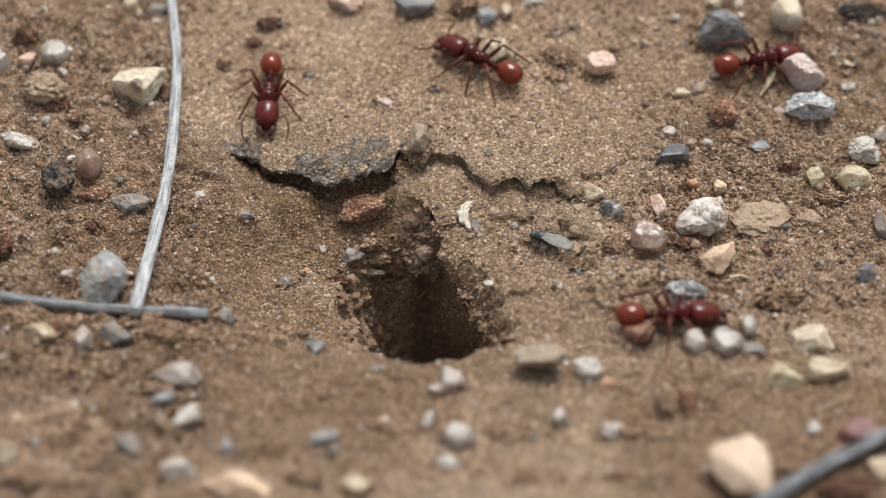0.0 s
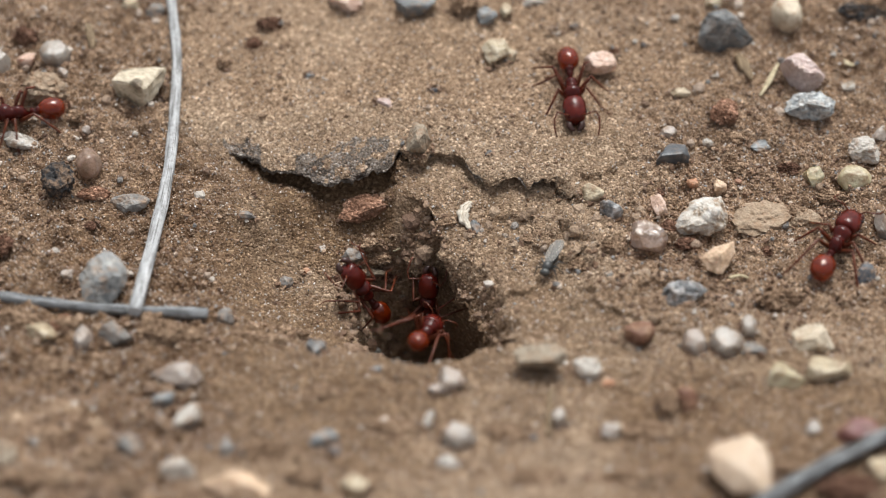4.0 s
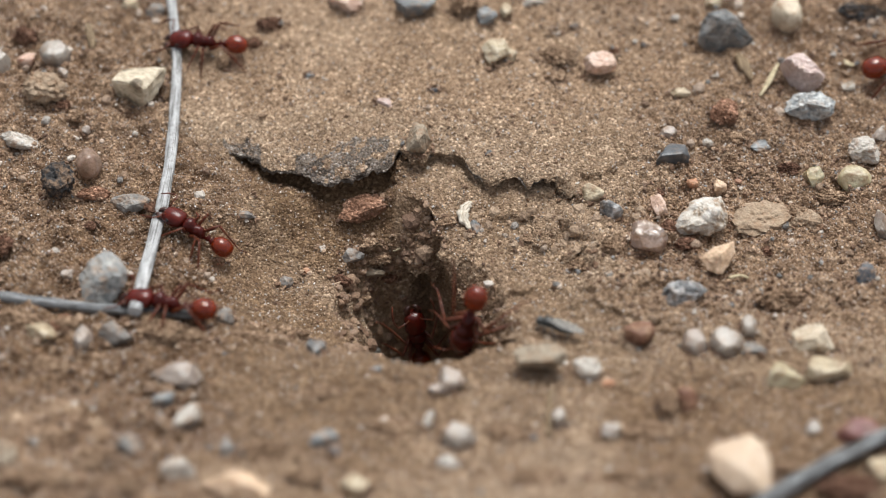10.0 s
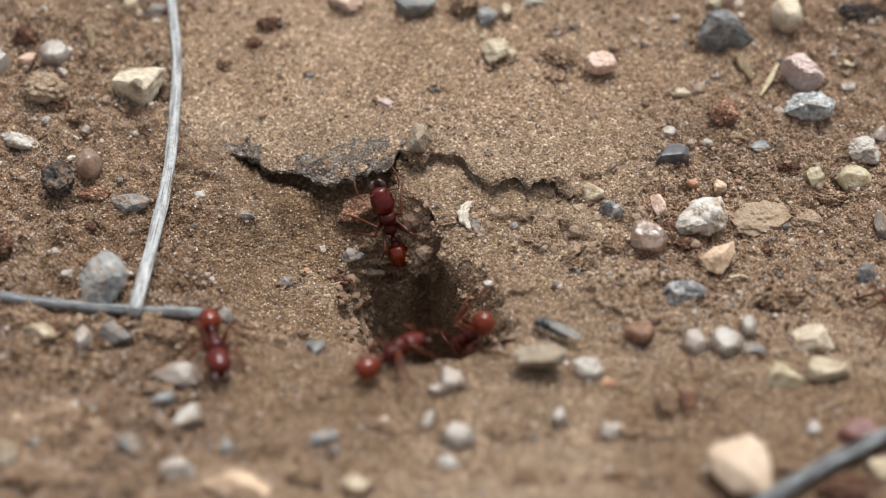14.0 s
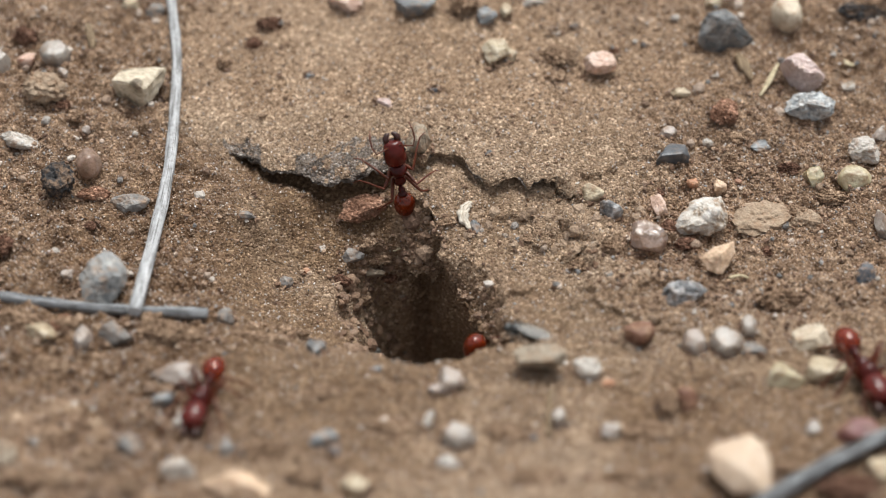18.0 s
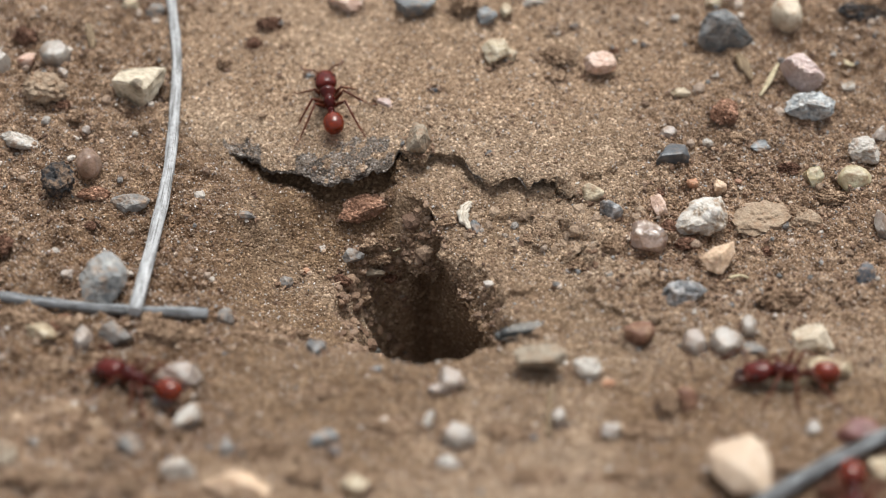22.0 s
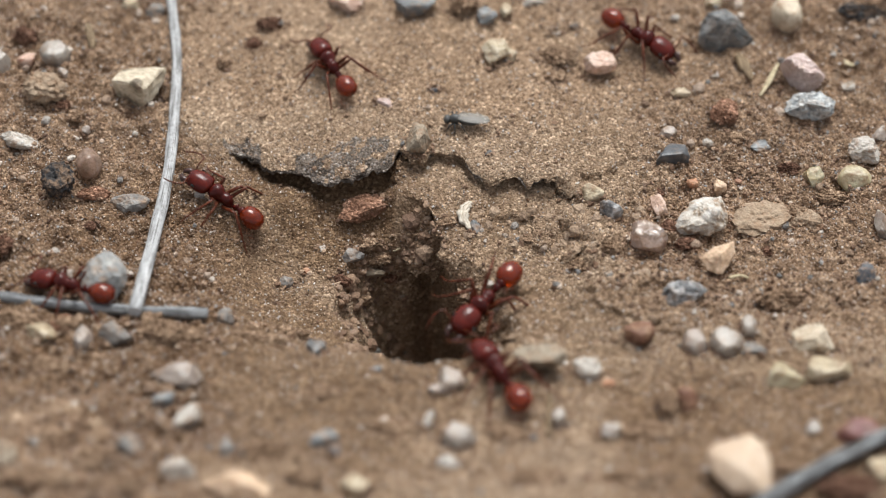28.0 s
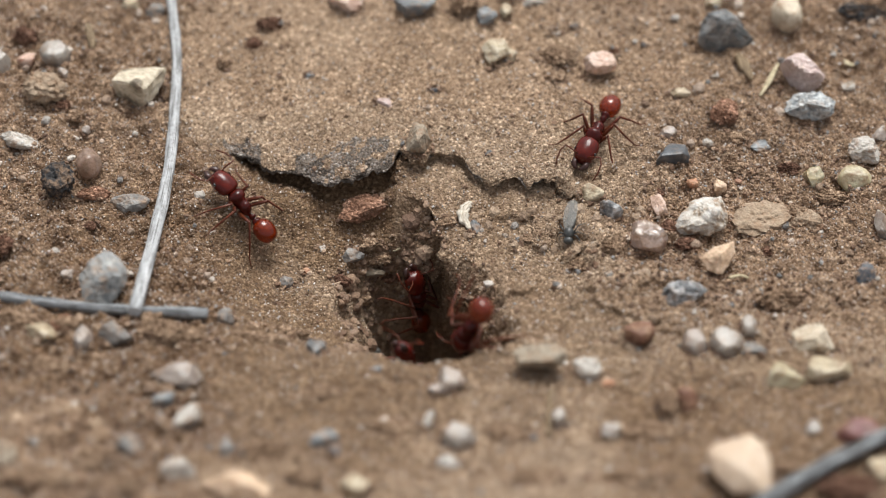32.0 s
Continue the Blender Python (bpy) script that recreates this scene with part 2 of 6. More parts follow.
SHELL = fibre_material("pale_seed_shell", [(0.3, (0.34, 0.28, 0.21)), (0.5, (0.58, 0.52, 0.43)), (0.7, (0.72, 0.68, 0.6))], 0.6)
BROWN_HUSK = fibre_material("dry_brown_husk", [(0.3, (0.12, 0.08, 0.045)), (0.5, (0.25, 0.18, 0.11)), (0.7, (0.42, 0.33, 0.22))], 0.6)


def shell_material(name, a, b2, rough, coat=0.3, spec=0.4, glow=0.0, polish=0.12):
    m, n, l, b = nodes_of(name, rough, spec)
    pos = n.new("ShaderNodeTexCoord").outputs["Object"]
    col = ramp(n, l, noise_node(n, l, pos, 0.9, 3, 0.6), [(0.3, a), (0.7, b2)])
    l.new(col, b.inputs["Base Color"])
    b.inputs["Coat Weight"].default_value, b.inputs["Coat Roughness"].default_value = coat, polish
    if glow:
        b.inputs["Subsurface Weight"].default_value = glow
        b.inputs["Subsurface Radius"].default_value = (1.0, 0.25, 0.08)
        b.inputs["Subsurface Scale"].default_value = 0.0006
    bumped(n, l, b, noise_node(n, l, pos, 0.09, 2, 0.5), 0.03, 0.5)
    return m


RED_HEAD = shell_material("dark_red_head_shell", (0.044, 0.0041, 0.003), (0.1, 0.0105, 0.006), 0.16, 0.12, 0.25, 0.0, 0.06)
RED_BODY = shell_material("red_brown_body_shell", (0.034, 0.0035, 0.0026), (0.072, 0.008, 0.005), 0.16, 0.1, 0.22, 0.0, 0.08)
RED_GASTER = shell_material("orange_red_gaster_shell", (0.15, 0.011, 0.0012), (0.29, 0.034, 0.0032), 0.07, 0.35, 0.35, 0.0, 0.03)
RED_GASTER.node_tree.nodes["Principled BSDF"].inputs["Transmission Weight"].default_value = 0.5
RED_GASTER.node_tree.nodes["Principled BSDF"].inputs["IOR"].default_value = 1.4
RED_LEG = shell_material("red_brown_leg_shell", (0.065, 0.0145, 0.0065), (0.13, 0.033, 0.0135), 0.32, 0.0, 0.3, 0.05)
JAW = shell_material("blackish_jaw", (0.02, 0.008, 0.006), (0.05, 0.015, 0.01), 0.35)
EYE = shell_material("black_eye", (0.008, 0.006, 0.006), (0.015, 0.012, 0.012), 0.2)
FLY_BODY = shell_material("dark_fly_body", (0.02, 0.022, 0.022), (0.06, 0.062, 0.06), 0.4)
WING, wing_n, wing_l, wing_b = nodes_of("smoky_wing", 0.45, 0.35)
wing_b.inputs["Base Color"].default_value = (0.27, 0.26, 0.24, 1)
wing_b.inputs["Alpha"].default_value = 0.45

# ---- the relief of the ground, in millimetres ----

def lattice(ix, iy, seed):
    n = np.sin(ix * 127.1 + iy * 311.7 + seed * 74.7) * 43758.5453
    return n - np.floor(n)


def ripple(x, y, size, seed):
    """Smooth random heights from -1 to 1 with bumps of that size."""
    u, v = x / size, y / size
    iu, iv = np.floor(u), np.floor(v)
    fu, fv = u - iu, v - iv
    fu, fv = fu * fu * (3 - 2 * fu), fv * fv * (3 - 2 * fv)
    low = lattice(iu, iv, seed) * (1 - fu) + lattice(iu + 1, iv, seed) * fu
    high = lattice(iu, iv + 1, seed) * (1 - fu) + lattice(iu + 1, iv + 1, seed) * fu
    return 2 * (low * (1 - fv) + high * fv) - 1


def ease(a, b, v):
    w = np.clip((v - a) / (b - a), 0, 1)
    return w * w * (3 - 2 * w)


LEDGE = [(-18.9, 12.1), (-18.3, 11.16), (-17.75, 10.89), (-16.54, 10.79), (-15.76, 10.53), (-15.28, 9.73), (-14.54, 9.32), (-13.57, 9.13), (-11.41, 8.98),
         (-11.0, 8.31), (-10.17, 7.83), (-9.21, 7.86), (-8.65, 8.21), (-6.84, 8.09), (-6.28, 8.45), (-5.33, 8.74), (-4.48, 8.89), (-4.15, 9.51), (-3.88, 10.76),
         (-3.45, 10.77), (-2.97, 10.36), (-2.48, 9.57), (-1.62, 9.65), (-1.25, 10.51), (-0.58, 10.9), (0.53, 10.73), (1.72, 10.03), (2.0, 9.23), (2.75, 8.2),
         (3.97, 6.71), (4.54, 7.01), (5.49, 7.4), (6.21, 7.52), (6.67, 7.23), (6.94, 6.61), (8.33, 7.02), (9.51, 7.11), (10.2, 6.54), (10.75, 5.84), (11.38, 5.16),
         (12.97, 4.95), (14.11, 4.35)]
LIP = [(-4.0, 10.6), (-3.95, 9.13), (-3.8, 7.9), (-3.1, 6.8), (-1.9, 6.25), (-1.1, 5.5), (-0.75, 4.6), (-0.75, 3.83), (-0.9, 3.1), (0.0, 2.5), (-0.2, 0.9), (0.7, 0.1),
       (1.5, -1.9), (2.26, -3.7), (3.0, -5.5), (3.85, -7.1), (4.5, -8.7), (5.12, -10.31)]
ROOF = [(-3.6, 4.4), (-3.1, 3.5), (-2.1, 3.06), (-0.67, 2.85), (0.76, 2.92)]
RIM = [(-2, -12.9), (1, -12.3), (3.2, -11.2), (5.9, -10.3), (7.2, -7.5), (6.6, -4.0), (5.4, -0.5), (3.6, 3.0), (1.4, 4.6), (-0.4, 6.2),
       (-2.4, 6.2), (-3.4, 4.9), (-4.6, 4.9), (-6.4, 4.6), (-8.0, 3.2), (-8.9, 0.8), (-9.1, -2.0), (-8.6, -5.4), (-7.2, -8.6), (-5.4, -10.8), (-3.8, -12.3)]


def ledge_y(x):
    """The front edge of the crust."""
    px, py = zip(*LEDGE)
    return np.interp(x, px, py) + 0.2 * ripple(x, x * 0, 0.9, 3) + 0.2 * ripple(x, x * 0, 0.42, 4) + 0.1 * ripple(x, x * 0, 0.23, 5)


def undercut(x):
    return 0.5 + (2.6 * ease(-18.6, -16.5, x) + 3.2 * ease(-15.5, -11, x)) * (1 - ease(-5.0, -2.5, x)) + 1.3 * ease(2, 4, x)


def lip_x(y):
    """The edge of the block that overhangs the burrow on its right."""
    py, px = zip(*sorted((q, p) for p, q in LIP))
    return np.interp(y, py, px) + 0.2 * ripple(y, y * 0, 1.1, 6) + 0.14 * ripple(y, y * 0, 0.4, 7)


def lip_under(y):
    return 0.6 + 2.0 * ease(-11.2, -9, y) * ease(4.0, -0.5, y)


def roof_y(x):
    """The edge of the roof over the back of the burrow."""
    px, py = zip(*ROOF)
    return np.interp(x, px, py) + 0.25 * ripple(x, x * 0, 1.2, 17) + 0.15 * ripple(x, x * 0, 0.45, 18)


def inside_rim(x, y):
    """Distance from the burrow's rim, positive inside it."""
    best, inside = np.full(np.shape(x), 1e9), np.zeros(np.shape(x), bool)
    wx, wy = x + 0.35 * ripple(x, y, 1.7, 8), y + 0.35 * ripple(x, y, 1.7, 9)
    for (ax, ay), (bx, by) in zip(RIM, RIM[1:] + RIM[:1]):
        ex, ey = bx - ax, by - ay
        h = np.clip(((wx - ax) * ex + (wy - ay) * ey) / (ex * ex + ey * ey), 0, 1)
        best = np.minimum(best, np.hypot(wx - ax - h * ex, wy - ay - h * ey))
        if by != ay:
            inside ^= ((ay > wy) != (by > wy)) & (wx < ex * (wy - ay) / ey + ax)
    return np.where(inside, best, -best)


def loose(x, y):
    """Where the soil is loose and crumbly (1) and where it is a smooth crust (0)."""
    w = ease(-15, -20, x + 5.5 * ease(8, 14, y) + 2 * ripple(x, y, 5, 21)) + ease(11, 17, x + 3 * ripple(x, y, 6, 22) - 4.5 * ease(3, 9, y) * ease(26, 18, y)) * ease(-14, -4, y) * (1 - 0.55 * ease(12, 20, y) * ease(36, 20, x))
    w = np.clip(w + 0.4 * ease(22, 30, y + 3 * ripple(x, y, 7, 23)) * ease(-2, 8, x), 0, 1)
    return w + (0.6 - w) * ease(55, 120, np.hypot(x, y))


def dark_and_shade(x, y):
    """Where the soil is darker, with shade painted in under the crust's edge."""
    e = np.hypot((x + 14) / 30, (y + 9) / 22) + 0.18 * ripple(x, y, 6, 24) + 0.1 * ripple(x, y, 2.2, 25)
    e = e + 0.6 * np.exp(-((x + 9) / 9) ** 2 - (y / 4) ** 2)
    # shade below the overhanging crust, painted into the soil colour
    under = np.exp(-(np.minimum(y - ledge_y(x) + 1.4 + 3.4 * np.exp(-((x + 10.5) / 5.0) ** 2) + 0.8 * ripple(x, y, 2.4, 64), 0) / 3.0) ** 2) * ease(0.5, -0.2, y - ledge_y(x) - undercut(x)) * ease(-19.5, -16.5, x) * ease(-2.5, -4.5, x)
    # the darkening is eased inside the burrow, which brightens its walls
    dark_zone = np.maximum(under, 0.82 - 0.82 * ease(0.5, 1.15, e)) * (1 - 0.55 * ease(0, 1.5, inside_rim(x, y)))
    # darker again towards the near right corner
    return np.maximum(dark_zone, 0.9 * ease(75, 45, np.hypot(x, y)) * ease(-9, -16, y + 2 * ripple(x, y, 5, 26)) * ease(8, 16, x + 2 * ripple(x, y, 5, 27)))


def crust(x, y):
    """The ground as it would lie without the collapse."""
    z = 0.8 * ripple(x, y, 17, 1) + 0.35 * ripple(x, y, 6.5, 2)
    z = z + 0.5 * np.exp(-((y + 15) / 3.5) ** 2 - (x / 10) ** 2)
    z = z + 0.5 * np.exp(-((y - 11) / 6) ** 2 - ((x + 9) / 9) ** 2)
    hollow = np.sqrt((y + 1) ** 2 + 80) - 9
    z = z + np.where(y > -1, 0.17, 0.13) * hollow
    far = ease(70, 300, np.hypot(x, y))
    return z * (1 - far)


def broken(x, y):
    """The broken face of the sunken block, from its foot (1) up to its top (0)."""
    return ease(2.7, 0.1, x - lip_x(y) + 0.7 * ripple(x, y, 1.2, 61) + 0.3 * ripple(x, y, 0.5, 62)) * ease(0.6, -1.6, y) * ease(-10.3, -8.6, y)


def block(x, y):
    """The sunken block of crust on the right of the burrow."""
    flake = ease(0, 0.3, (x + y - 12.6) * 0.7 + 0.5 * ripple(x, y, 1.3, 12)) * ease(9.4, 10.4, x) * ease(16.5, 13.5, x) * ease(6, 4, y) * ease(-3.5, -1.5, y)
    drop = 1.25 * ease(15, 9, x) * ease(-11, -2, y) - 0.95 * flake + 0.25 * ripple(x, y, 2.2, 13)
    face = broken(x, y)
    return crust(x, y) - np.maximum(drop, 0) - 2.5 * face + 0.9 * ripple(x, y, 0.9, 63) * face


def floor(x, y):
    """The hollow in front of the crust, with no burrow in it."""
    z = crust(x, y)
    e = np.hypot((x + 5) / 15.5, (y - 0.5) / 13.5) + 0.18 * ease(-9, -15, x) * ease(2, 8, y)
    basin = (4.6 - (2.8 - 0.9 * ease(-12.5, -8, x)) * ease(1.5, 8.5, y)) * (1 - ease(0.42, 1.05, e))
    gap = np.exp(-((y - ledge_y(x) - 0.9) / 2.1) ** 2) * (0.45 * ease(-18.6, -17, x) + 0.55 * ease(-17, -12, x)) * ease(-2.5, -5, x)
    basin = np.maximum(basin, (1.6 + 0.5 * ease(-13.5, -8.5, x)) * gap) + 0.35 * ripple(x, y, 2.6, 16) * ease(1, 0.7, e)
    basin = basin + 0.5 * ease(-18.3, -16.5, x) * ease(-2.8, -4.2, x) * np.exp(-((y - ledge_y(x) - 1.3) / 1.5) ** 2)
    basin = basin + 0.7 * ease(-18.3, -15.5, x) * ease(-3.6, -5.2, x) * np.exp(-((y - ledge_y(x) + 1.0) / 2.6) ** 2)
    basin = basin + 4.0 * ease(8.0, -1.0, y) * ease(-9.5, -6, y) * np.exp(-(np.minimum(x + 2.6, 0) / 3.0) ** 2)
    z = z - np.maximum(basin, 0) * ease(-0.05, 0.3, ledge_y(x) + undercut(x) - y)
    z = z + 1.7 * np.exp(-((x - lip_x(y)) / 2.2) ** 2) * ease(0.5, 3, y) * ease(9.5, 7, y) * ease(-0.05, 0.3, ledge_y(x) - y)
    step = 0.5 * ripple(x, y, 1.6, 14) + 0.35 * ripple(x, y, 0.8, 15)
    return z + step * 1.6 * ease(1.15, 0.6, np.hypot((x + 3.8) / 6, (y + 0.5) / 5.5))


def ground(x, y):
    d = inside_rim(x, y)
    step = 0.5 * ripple(x, y, 1.6, 14) + 0.35 * ripple(x, y, 0.8, 15)
    shelf = ease(0.0, -4.2, x + 1.2 * step + 1.8 * ripple(x, y, 2.3, 30) + 0.25 * y) * ease(-9.5, -7.5, y)
    steep = 6.0 + 0.8 * ease(-4.2, -1.6, x) + 4 * ease(-8.5, -11, y)
    strata = 0.8 * ripple(x, y + 0.3 * x, 1.9, 19) + 0.6 * ripple(x, y, 0.9, 20)
    fall = np.where(d > 0, d * (steep * (1 - shelf) + (1.05 + 0.5 * d) * shelf) + ease(0, 1.2, d) * (0.9 * (1 - shelf) + 1.7 * step + 2.1 * shelf * strata), 0)
    shaft = ease(4.6, 1.6, np.hypot(x - 1.8, y + 4.9) + 1.3 * step + 0.9 * ripple(x, y, 1.1, 65))
    z = floor(x, y) - np.minimum(fall, 15.0 + step) - 18 * shaft * ease(0.2, 1.3, d)
    on = ease(-0.15, 0.15, x - lip_x(y) - lip_under(y)) * ease(-12.5, -11.2, y) * ease(-0.05, 0.3, ledge_y(x) + undercut(x) - y)
    return z * (1 - on) + block(x, y) * on


def grit(x, y):
    """The fine unevenness of the soil."""
    w = loose(x, y)
    z = (0.10 + 0.38 * w) * ripple(x, y, 1.5, 31) + (0.08 + 0.26 * w) * ripple(x, y, 0.7, 32)
    # broken flakes of the crust
    spot = ease(3, 6, x) * ease(24, 17, x) * ease(-12, -8, y) * ease(12, 8, y)
    z = z + (0.12 + 0.42 * spot) * ease(0.1, 0.2, ripple(x, y, 2.8, 35) + 0.35 * ripple(x, y, 0.8, 36))
    z = z + (0.05 + 0.1 * w) * ripple(x, y, 0.37, 33) + 0.05 * ripple(x, y, 0.24, 34)
    return z


def surface_bare(x, y):
    """The top of the soil: the overhanging crust, block and roof where they reach, else the ground."""
    x, y = np.asarray(x, float), np.asarray(y, float)
    on = (y > ledge_y(x)) & (x > LEDGE[0][0]) & (x < LEDGE[-1][0])
    side = (x > lip_x(y)) & (x < lip_x(y) + lip_under(y) + 0.4) & (y > LIP[-1][1]) & (y < LIP[0][1])
    roof = (y > roof_y(x)) & (y < 8.2) & (x > ROOF[0][0]) & (x < lip_x(y) + 0.5)
    return np.where(on, crust(x, y), np.where(side, block(x, y), np.where(roof, floor(x, y), ground(x, y))))



def surface(x, y):
    return surface_bare(x, y) + grit(np.asarray(x, float), np.asarray(y, float))


def grown(a, b, step, reach):
    """Even steps from a to b, then ever longer ones out to the horizon."""
    core, out, d = list(np.arange(a, b, step)), [], step
    lo, hi = core[0], core[-1]
    while hi < reach:
        d *= 1.4
        lo, hi = lo - d, hi + d
        out.append((lo, hi))
    return np.array([p for p, _ in reversed(out)] + core + [q for _, q in out])


def mesh_from(name, verts, faces, materials=(), smooth=True):
    me = bpy.data.meshes.new(name)
    verts, faces = np.asarray(verts, np.float32), np.asarray(faces, np.int32)
    me.vertices.add(len(verts))
    me.vertices.foreach_set("co", verts.ravel())
    k = faces.shape[1]
    me.loops.add(faces.size)
    me.loops.foreach_set("vertex_index", faces.ravel())
    me.polygons.add(len(faces))
    me.polygons.foreach_set("loop_start", np.arange(0, faces.size, k, dtype=np.int32))
    me.update(calc_edges=True)
    me.polygons.foreach_set("use_smooth", np.full(len(faces), smooth))
    for m in materials:
        me.materials.append(m)
    return me


def grid_faces(nx, ny):
    i = np.arange(nx * ny).reshape(ny, nx)
    return np.stack([i[:-1, :-1], i[:-1, 1:], i[1:, 1:], i[1:, :-1]], -1).reshape(-1, 4)


def build_ground():
    xs, ys = grown(-44, 44, 0.115, 40000), grown(-29, 37, 0.115, 40000)
    gx, gy = np.meshgrid(xs, ys)
    near = ease(120, 70, np.hypot(gx, gy))
    gz = ground(gx, gy) + grit(gx, gy) * near
    me = mesh_from("ground", np.stack([gx, gy, gz], -1).reshape(-1, 3) * MM, grid_faces(len(xs), len(ys)), [SOIL])
    me.attributes.new("loose", "FLOAT", "POINT").data.foreach_set("value", loose(gx, gy).astype(np.float32).ravel())
    me.attributes.new("dark_and_shade", "FLOAT", "POINT").data.foreach_set("value", dark_and_shade(gx, gy).astype(np.float32).ravel())
    me.attributes.new("ochre", "FLOAT", "POINT").data.foreach_set("value", ease(11, 18, gy + 2 * ripple(gx, gy, 6, 28)).astype(np.float32).ravel())
    return tagged(new("ground", me), "dry sandy brown soil with a cracked crust and a burrow", "ground", kind="structure")


def build_crust():
    """The overhanging edge of the crust above the hollow."""
    xs = np.arange(LEDGE[0][0], LEDGE[-1][0], 0.11)
    front, depth = ledge_y(xs), undercut(xs) + 1.6
    fade = ease(0, 2.5, xs - xs[0]) * ease(0, 2.5, xs[-1] - xs)
    thick = 0.15 + fade * (0.3 + 0.2 * ripple(xs, xs * 0, 1.3, 41))
    rows, kinds = [], []
    curl = 0.2 * fade + 0.2 * ease(-12.5, -10.5, xs) * (1 - ease(-5, -4, xs)) + 0.25 * np.maximum(ripple(xs, xs * 0, 1.7, 58), 0)
    for q in np.linspace(0, 1, 44):
        y = front + depth * (1 - q)
        rows.append((xs, y, crust(xs, y) + grit(xs, y) + 0.02 - curl * q ** 7))
        kinds.append(0)
    for q in np.linspace(0.08, 1, 14):
        y = front - 0.22 * np.sin(q * 2.6) + 0.28 * ripple(xs, xs * 0 + q * 3, 0.55, 42) + q * 0.5
        rows.append((xs, y, crust(xs, front) + grit(xs, front) - curl - q * thick + 0.12 * ripple(xs, xs * 0 + q * 3, 0.4, 43)))
        kinds.append(1)
    for q in np.linspace(0.1, 1, 12):
        y = front + 0.4 + depth * q
        rows.append((xs, y, crust(xs, front) - curl - thick + 0.25 * ripple(xs, y, 0.6, 44)))
        kinds.append(1)
    v = np.stack([np.stack(r, -1) for r in rows]).reshape(-1, 3) * MM
    f = grid_faces(len(xs), len(rows))[:, ::-1]
    me = mesh_from("soil_crust", v, f, [SOIL, DARK_EDGE_SHADE])
    dark = ripple(v[:, 0] * 1000, v[:, 1] * 1000, 1.4, 45)
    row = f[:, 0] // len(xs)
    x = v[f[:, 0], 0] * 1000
    # dark grey edge soil, also over the whole underside to deepen its shade
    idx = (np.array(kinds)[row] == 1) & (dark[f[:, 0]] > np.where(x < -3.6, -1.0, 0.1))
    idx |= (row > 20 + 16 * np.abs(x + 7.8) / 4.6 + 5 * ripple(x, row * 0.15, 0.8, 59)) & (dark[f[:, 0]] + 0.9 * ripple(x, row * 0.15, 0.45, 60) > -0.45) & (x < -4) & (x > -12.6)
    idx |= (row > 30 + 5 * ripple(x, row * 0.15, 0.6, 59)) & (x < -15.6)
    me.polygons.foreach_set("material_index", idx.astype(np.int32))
    me.attributes.new("loose", "FLOAT", "POINT").data.foreach_set("value", np.zeros(len(v), np.float32))
    return tagged(new("soil_crust", me), "overhanging crust of sandy soil with a ragged dark edge", "soil crust", kind="structure")


def build_lip():
    """The overhanging edge of the block beside the burrow."""
    ys = np.arange(LIP[-1][1], LIP[0][1], 0.11)
    edge, depth = lip_x(ys), lip_under(ys) + 1.3
    fade = ease(0, 1.5, ys - ys[0]) * ease(0, 1.0, ys[-1] - ys)
    near = ease(-10.5, -5, ys)
    curl = fade * (0.2 + 0.3 * near * ease(3, -2, ys))
    thick = 0.15 + fade * (0.15 + 0.7 * near) * (1 + 0.4 * ripple(ys, ys * 0, 1.5, 46))
    rows = []
    for q in np.linspace(0, 1, 30):
        x = edge + depth * (1 - q)
        rows.append((x, ys, block(x, ys) + grit(x, ys) + 0.02 - curl * q ** 4))
    for q in np.linspace(0.08, 1, 16):
        x = edge - 0.35 * np.sin(q * 2.8) + 0.4 * ripple(ys, ys * 0 + q * 3, 0.7, 47) + 0.2 * ripple(ys, ys * 0 + q * 4, 0.3, 48) + q * 1.1
        rows.append((x, ys, block(edge, ys) + grit(edge, ys) - curl - q * thick + 0.12 * ripple(ys, ys * 0 + q * 3, 0.4, 43)))
    for q in np.linspace(0.1, 1, 10):
        x = edge + 1.0 + (depth - 0.6) * q
        rows.append((x, ys, block(edge, ys) - curl - thick + 0.3 * ripple(x, ys, 0.7, 49)))
    v = np.stack([np.stack(r, -1) for r in rows]).reshape(-1, 3) * MM
    me = mesh_from("soil_block", v, grid_faces(len(ys), len(rows)), [SOIL])
    me.attributes.new("loose", "FLOAT", "POINT").data.foreach_set("value", np.full(len(v), 0.25, np.float32))
    # the broken face carries its shading as a darker colour
    me.attributes.new("dark_and_shade", "FLOAT", "POINT").data.foreach_set("value", np.maximum(dark_and_shade(v[:, 0] * 1000, v[:, 1] * 1000), 0.75 * broken(v[:, 0] * 1000, v[:, 1] * 1000)).astype(np.float32))
    return tagged(new("soil_block", me), "overhanging lip of sandy soil beside the burrow", "soil crust", kind="structure")


